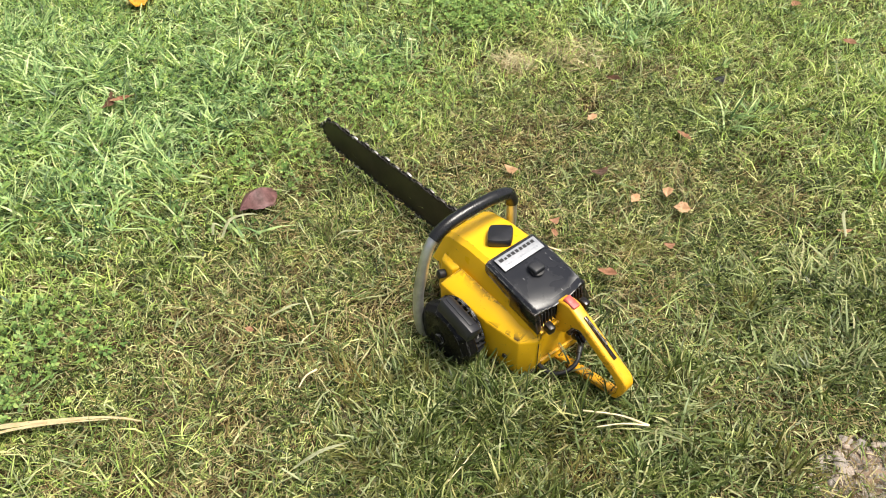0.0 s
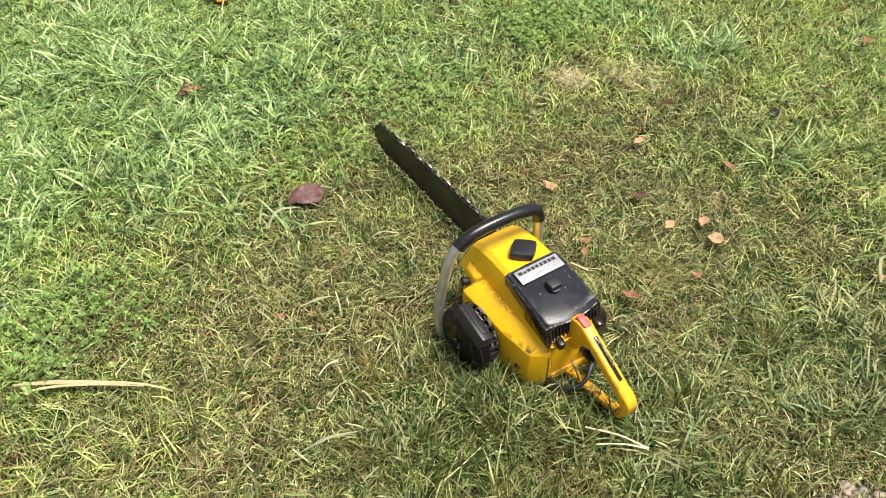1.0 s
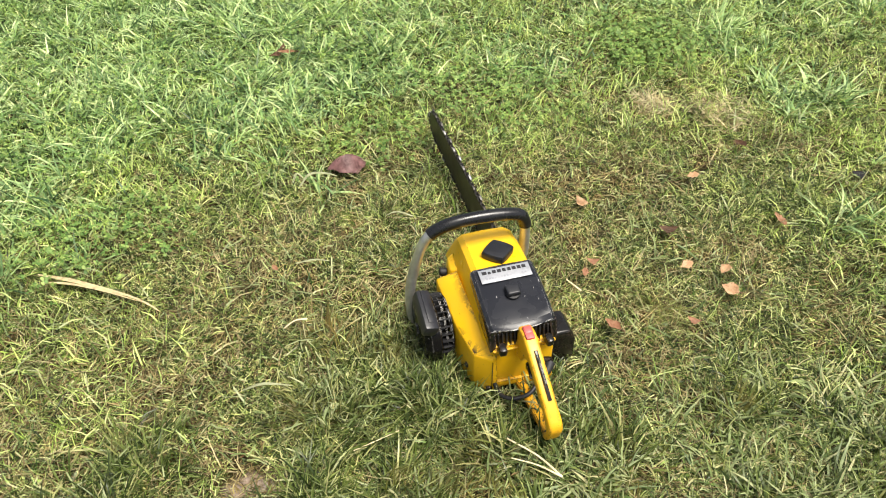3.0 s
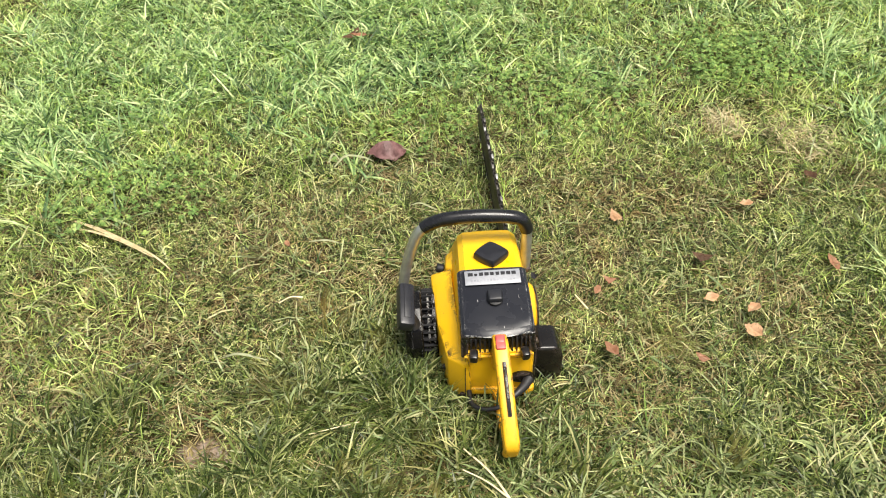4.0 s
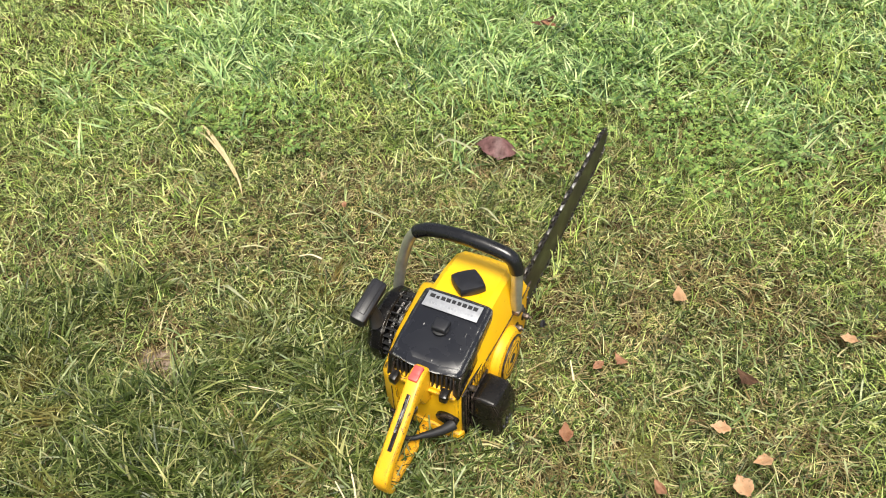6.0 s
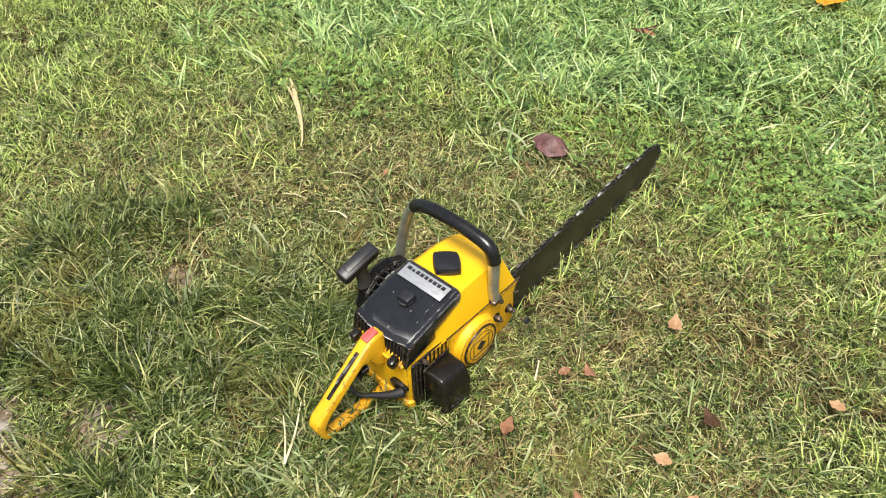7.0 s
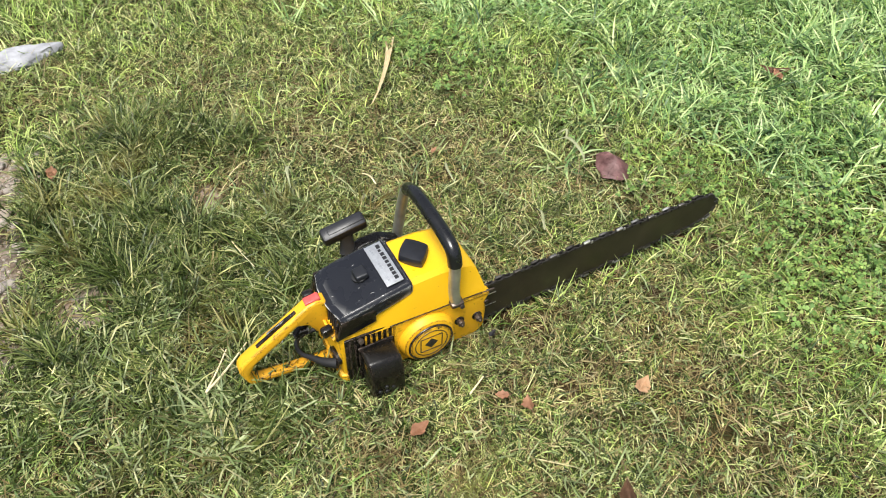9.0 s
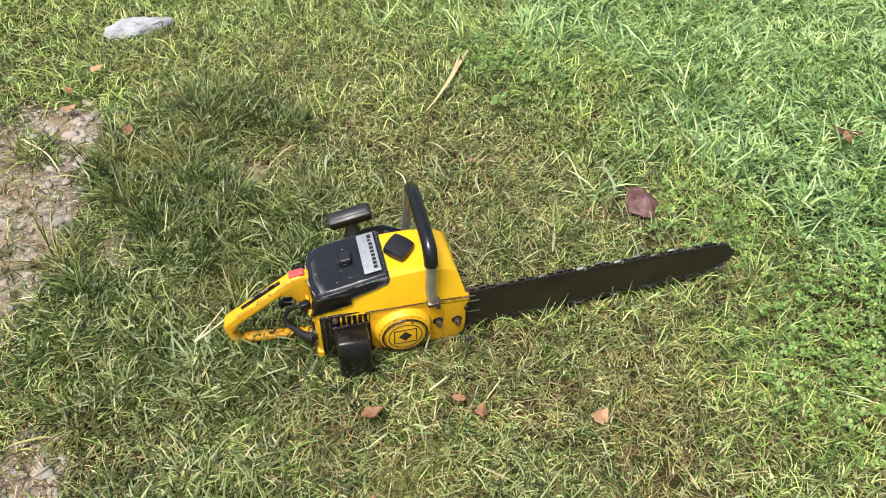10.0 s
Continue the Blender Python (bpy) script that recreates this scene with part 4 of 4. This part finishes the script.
    tooth = join(hexa([(0.0012, -0.0075, 0.0030), (0.0042, -0.0075, 0.0030), (0.0042, 0.0045, 0.0030), (0.0012, 0.0045, 0.0030)], [(-0.0006, -0.0070, 0.0068), (0.0044, -0.0070, 0.0068), (0.0046, 0.0060, 0.0084), (-0.0010, 0.0060, 0.0084)], 0.0006, 1),
                 hexa([(0.0026, 0.0075, 0.0), (0.0042, 0.0075, 0.0), (0.0042, 0.0130, 0.0), (0.0026, 0.0130, 0.0)], [(0.0026, 0.0085, 0.0072), (0.0042, 0.0085, 0.0072), (0.0042, 0.0115, 0.0068), (0.0026, 0.0115, 0.0068)], 0.0004, 1))
    first = part("cutter", tooth, WORN_STEEL, chain, "worn steel cutter")
    flipped = first.data.copy()
    flipped.transform(Matrix.Diagonal((-1, 1, 1, 1)))
    flipped.flip_normals()
    for k, (here, s) in enumerate(cutters):
        ob = first if k == 0 else new("cutter", first.data)
        if s < 0:
            ob.data = flipped
        ob.parent = chain
        ob.matrix_basis = here
    return saw


build_chainsaw()


# ---- things lying on the lawn ----
def leaf_material(name, colour, vein, rough=0.6):
    m, nt, b = material(name, rough)
    c = mix(nt, ramp(nt, noise_tex(nt, 45, 5, 0.65), [(0.35, 0.0), (0.68, 1.0)]), colour, vein)
    spots = ramp(nt, noise_tex(nt, 170, 3), [(0.64, 0.0), (0.70, 0.7)])
    c = mix(nt, spots, c, tuple(x * 0.35 for x in vein))
    nt.links.new(c, b.inputs["Base Color"])
    bump(nt, b, noise_tex(nt, 240, 3), 0.4, 0.001)
    return m


PURPLE = leaf_material("purple_brown_leaf", (0.36, 0.19, 0.18), (0.14, 0.062, 0.058), 0.5)
TAN = leaf_material("tan_leaf", (0.78, 0.52, 0.31), (0.62, 0.37, 0.20))
RUST = leaf_material("rust_leaf", (0.54, 0.29, 0.17), (0.36, 0.17, 0.09))
BROWN = leaf_material("brown_leaf", (0.20, 0.105, 0.055), (0.11, 0.055, 0.03))
GOLD = leaf_material("yellow_orange_leaf", (0.85, 0.50, 0.02), (0.75, 0.26, 0.02))
CHAR = leaf_material("blackened_leaf", (0.035, 0.033, 0.038), (0.018, 0.018, 0.022))


def leaf_thing(label, x, y, z, size, slim, turn, fold, tilt, mat, seed, arch=-0.05, ragged=0.26):
    """A fallen leaf: a pointed oval blade folded along its rib and curled at the rim, with a stalk."""
    rng = random.Random(seed)
    top = tagged(new("fallen_leaf"), label, "leaf", "fallen leaves")
    top.matrix_basis = pose(x, y, z, *tilt, turn)
    bm = bmesh.new()
    n, m = 12, 4
    rows = []
    for i in range(n + 1):
        f = i / n
        w = size * slim * math.sin(math.pi * min(1, max(0.02, f)) ** 0.8) ** 1.0 * 0.5 * (1 + ragged * rng.uniform(-1, 1))
        row = []
        for j in range(-m, m + 1):
            g = j / m
            h = fold * abs(g) * w -arch * size * (2 * f - 1) ** 2 - 0.12 * w * abs(g) ** 3 + rng.uniform(-1, 1) * 0.014 * size
            row.append(bm.verts.new((g * w, (f - 0.5) * size, h)))
        rows.append(row)
    for r0, r1 in zip(rows, rows[1:]):
        for j in range(2 * m):
            bm.faces.new((r0[j], r0[j + 1], r1[j + 1], r1[j]))
    bmesh.ops.solidify(bm, geom=bm.faces[:], thickness=0.0006)
    blade = part("blade", bm, mat, top, smooth=60)
    part("stalk", tube([(0, -0.5 * size, -arch * size), (0.05 * size, -0.60 * size, -arch * size), (0.10 * size, -0.68 * size, -arch * size - 0.004)], 0.0009, 6, 4), BROWN, top)
    return top


leaf_thing("large purple-brown leaf folded like a tent on the grass", 0.508, 1.292, 0.052, 0.098, 0.78, 97, -0.72, (0, 0), PURPLE, 1, 0.32, 0.07)
leaf_thing("yellow and orange leaf folded on long grass", 0.716, 2.396, 0.055, 0.105, 0.72, 70, -0.55, (4, 6), GOLD, 2)
leaf_thing("orange leaf lying in long grass", 1.352, 2.307, 0.045, 0.070, 0.7, 20, -0.3, (4, 6), GOLD, 3)
LEAVES = [  # x, y, length, slimness, turn, kind
    (1.004, 0.993, 0.040, 0.72, 30, TAN), (1.291, 1.004, 0.034, 0.70, 80, TAN), (1.396, 0.808, 0.048, 0.66, 10, RUST), (1.148, 0.853, 0.050, 0.55, 60, BROWN),
    (1.198, 0.698, 0.036, 0.70, 120, TAN), (1.178, 0.645, 0.042, 0.72, 40, TAN), (0.948, 0.803, 0.032, 0.78, 75, RUST), (0.917, 0.770, 0.027, 0.62, 150, RUST),
    (0.912, 0.622, 0.048, 0.52, 20, RUST), (1.676, 0.907, 0.046, 0.60, 70, CHAR), (2.097, 0.778, 0.045, 0.70, 15, RUST), (2.189, 1.002, 0.045, 0.70, 95, RUST),
    (0.403, 1.866, 0.090, 0.42, 140, BROWN), (0.430, 1.850, 0.070, 0.35, 60, RUST), (1.467, 1.090, 0.052, 0.50, 5, BROWN), (1.069, 0.593, 0.030, 0.70, 60, RUST), (1.128, 0.732, 0.036, 0.66, 100, TAN),
    (-0.281, 0.115, 0.050, 0.75, 60, TAN), (-0.120, 0.057, 0.042, 0.70, 20, TAN), (-0.192, 0.051, 0.034, 0.70, 110, RUST), (0.012, 0.201, 0.042, 0.62, 80, RUST),
    (1.372, 0.382, 0.036, 0.35, 40, TAN), (0.800, 0.820, 0.020, 0.70, 20, CHAR), (0.300, 0.960, 0.020, 0.7, 30, RUST)]
WORDS = {TAN.name: "small pale tan dry leaf on the grass", RUST.name: "small rusty brown dry leaf on the grass", BROWN.name: "curled dark brown dead leaf sunk in the grass", CHAR.name: "blackened dead leaf scrap in the grass"}
for k, (x, y, size, slim, turn, mat) in enumerate(LEAVES):
    leaf_thing(WORDS[mat.name], x, y, 0.033 + (0.018 if y > 1.5 else 0.0), size * 0.86, slim, turn, 0.45 if k % 3 else -0.55, (random.Random(k).uniform(-14, 14), random.Random(k + 50).uniform(-16, 16)), mat, 10 + k)

STRAW = leaf_material("pale_straw", (0.84, 0.73, 0.47), (0.74, 0.59, 0.34))


def ribbon(name, label, line, widths, mat, category):
    """A thin curved strip lying on the grass, bowed across."""
    pts = spline(line, 6)
    bm = bmesh.new()
    rows = []
    for k, p in enumerate(pts):
        d = (pts[min(k + 1, len(pts) - 1)] - pts[max(k - 1, 0)]).normalized()
        s = d.cross(Vector((0, 0, 1))).normalized()
        f = k / (len(pts) - 1) * (len(widths) - 1)
        i = min(int(f), len(widths) - 2)
        w = (widths[i] + (widths[i + 1] - widths[i]) * (f - i)) / 2
        rows.append([bm.verts.new(p + s * w * g + Vector((0, 0, 0.25 * w * (1 - g * g)))) for g in (-1, -0.4, 0.4, 1)])
    for r0, r1 in zip(rows, rows[1:]):
        for j in range(3):
            bm.faces.new((r0[j], r0[j + 1], r1[j + 1], r1[j]))
    bmesh.ops.solidify(bm, geom=bm.faces[:], thickness=0.0012)
    return tagged(part(name, bm, mat, None, "", 50), label, category)


ribbon("straw_strip", "pale yellow dried stalk split at its broad end", [(-0.184, 1.087, 0.024), (-0.12, 1.048, 0.029), (-0.05, 1.004, 0.027), (0.01, 0.962, 0.026), (0.045, 0.932, 0.022), (0.062, 0.914, 0.018)], [0.004, 0.010, 0.0075, 0.005, 0.004, 0.002], STRAW, "dry stalk")
ribbon("straw_strip", "thin pale split-off sliver of dried stalk on the lawn", [(-0.176, 1.062, 0.022), (-0.12, 1.038, 0.027), (-0.05, 0.999, 0.026), (0.02, 0.950, 0.024)], [0.004, 0.006, 0.005, 0.002], STRAW, "dry stalk")


def stalk(label, line, r):
    return tagged(part("straw_stalk", tube(line, r, 6, 5, (r, r * 0.6)), STRAW, None, "", 60), label, "straw")


stalk("thin pale dry straw forking from another in the grass", [(0.696, 0.341, 0.034), (0.670, 0.385, 0.040), (0.632, 0.430, 0.040)], 0.0022)
stalk("thin pale dry straw forking from another in the grass", [(0.696, 0.341, 0.034), (0.664, 0.370, 0.038), (0.628, 0.395, 0.036)], 0.0018)
stalk("short pale dry straw in the grass", [(0.345, 0.800, 0.031), (0.322, 0.797, 0.036), (0.300, 0.788, 0.031)], 0.0020)
stalk("short pale dry straw beside the saw in the grass", [(0.890, 0.725, 0.030), (0.872, 0.760, 0.034)], 0.0020)
stalk("long pale dry straw on the bare soil", [(-0.02, -0.04, 0.020), (0.05, 0.02, 0.024), (0.12, 0.055, 0.020)], 0.0024)
stalk("long pale dry straw among the grass tufts", [(0.380, 0.480, 0.034), (0.420, 0.486, 0.038), (0.462, 0.498, 0.034)], 0.0011)


DEAD_BLADE = leaf_material("bleached_blade", (0.55, 0.56, 0.36), (0.44, 0.46, 0.26))
for line, w in (([(0.385, 1.225, 0.030), (0.415, 1.238, 0.052), (0.455, 1.246, 0.040), (0.480, 1.240, 0.030)], 0.009), ([(0.372, 1.240, 0.034), (0.385, 1.252, 0.050), (0.400, 1.244, 0.036)], 0.007),
                ([(0.345, 0.965, 0.030), (0.385, 0.950, 0.044), (0.415, 0.952, 0.030)], 0.006), ([(0.62, 1.045, 0.030), (0.585, 1.06, 0.040), (0.560, 1.066, 0.030)], 0.006),
                ([(0.21, 0.66, 0.03), (0.25, 0.64, 0.06), (0.30, 0.63, 0.05)], 0.007), ([(1.36, 0.37, 0.03), (1.39, 0.40, 0.05), (1.43, 0.41, 0.036)], 0.007)):
    ribbon("grass_blade", "single bleached broad grass blade curling over the lawn", line, [w * 0.6, w, w * 0.8, w * 0.2], DEAD_BLADE, "grass blade")


# ---- stones ----
def stone_material(name, c1, c2, scale):
    m, nt, b = material(name, 0.85)
    c = mix(nt, ramp(nt, noise_tex(nt, scale, 6, 0.7), [(0.3, 0.0), (0.7, 1.0)]), c1, c2)
    info = nt.nodes.new("ShaderNodeObjectInfo")
    tint = ramp(nt, info.outputs["Random"], [(0.0, (0.75, 0.74, 0.74)), (0.5, (1.0, 0.95, 0.88)), (1.0, (1.0, 0.86, 0.74))])
    nt.links.new(mix(nt, 1.0, c, tint, "MULTIPLY"), b.inputs["Base Color"])
    bump(nt, b, noise_tex(nt, scale * 3, 5, 0.7), 0.5, 0.004)
    return m


LIMESTONE = plain("pale_limestone", (0.37, 0.37, 0.39), 0.85, 0.0, 0.30, 24, 0.6)
PEBBLE = stone_material("pebbles", (0.30, 0.27, 0.25), (0.52, 0.46, 0.40), 60)


def stone_mesh(seed, rough=0.25, level=2):
    bm = bmesh.new()
    bmesh.ops.create_icosphere(bm, subdivisions=level, radius=1)
    for v in bm.verts:
        v.co *= 1 + rough * noise.noise(v.co * 1.3 + Vector((seed * 3.7, 0, 0))) + 0.1 * noise.noise(v.co * 4 + Vector((0, seed, 0)))
    return bm


rock = stone_mesh(3, 0.3, 4)
for v in rock.verts:
    v.co = Vector((v.co.x * 0.092, v.co.y * 0.038 * (1 - 0.45 * v.co.x), max(-0.2, min(0.55, v.co.z)) * 0.028))
rock.transform(pose(-0.522, 0.212, 0.012, 0, 0, 97))
tagged(part("flat_rock", rock, LIMESTONE, None, "", 40), "flat pale grey limestone rock set in the grass", "rock")
PEBBLE_MESHES = []
for k in range(6):
    bm = stone_mesh(k + 20, 0.35, 2)
    me = bpy.data.meshes.new("pebble")
    bm.to_mesh(me)
    bm.free()
    me.polygons.foreach_set("use_smooth", np.ones(len(me.polygons), bool))
    me.materials.append(PEBBLE)
    PEBBLE_MESHES.append(me)


def pebble(x, y, size, seed):
    rng = random.Random(seed)
    ob = new("pebble", PEBBLE_MESHES[seed % 6])
    z = float(ground_height(np.array([x]), np.array([y]))[0])
    ob.matrix_basis = pose(x, y, z + size * 0.12, rng.uniform(-15, 15), rng.uniform(-15, 15), rng.uniform(0, 360)) @ Matrix.Diagonal((size * 0.5, size * rng.uniform(0.33, 0.48), size * rng.uniform(0.2, 0.32), 1))
    return tagged(ob, "small rounded pebble on bare sandy soil", "pebble", "pebbles on the bare soil")


for k, (x, y, size) in enumerate([(0.280, 0.065, 0.034), (-0.033, 0.059, 0.044), (0.365, 0.078, 0.022), (0.345, 0.052, 0.018), (0.08, 0.09, 0.040), (0.12, 0.105, 0.026), (-0.10, 0.10, 0.032), (0.22, 0.04, 0.022), (0.43, 0.045, 0.020), (0.05, 0.05, 0.022)]):
    pebble(x, y, size, k)
prng = random.Random(5)
made = 0
while made < 150:
    cx, cy, rx, ry = prng.choice(BARE[:3] + BARE[:1])
    x, y = cx + rx * prng.uniform(-0.9, 0.9), cy + ry * prng.uniform(0.1, 1.0)
    if math.hypot((x - cx) / rx, (y - cy) / ry) < 0.95:
        pebble(x, y, prng.choice((0.008, 0.011, 0.014, 0.019, 0.024)), 100 + made)
        made += 1


def gravel():
    """Grit too small to count, strewn over the bare soil."""
    rng = random.Random(9)
    bm = bmesh.new()
    for k in range(2600):
        cx, cy, rx, ry = rng.choice(BARE[:3] + BARE[:1] + BARE[:1])
        a, q = rng.uniform(0, 6.28), math.sqrt(rng.random()) * 1.05
        x, y = cx + rx * q * math.cos(a), cy + ry * q * math.sin(a)
        z = float(ground_height(np.array([x]), np.array([y]))[0])
        r0 = rng.choice((0.0022, 0.003, 0.004, 0.0055))
        top = bm.verts.new((x, y, z + r0 * 0.8))
        rim = [bm.verts.new((x + r0 * rng.uniform(0.7, 1.3) * math.cos(j * 1.257 + a), y + r0 * rng.uniform(0.7, 1.3) * math.sin(j * 1.257 + a), z - 0.001)) for j in range(5)]
        for j in range(5):
            bm.faces.new((top, rim[j], rim[(j + 1) % 5]))
    ob = part("gravel", bm, GRIT, None, "", 20)
    return tagged(ob, "fine pale grit strewn over bare sandy soil", "gravel", kind="stuff")


GRIT = plain("grit", (0.33, 0.29, 0.24), 0.85, 0.0, 0.6, 30)
gravel()
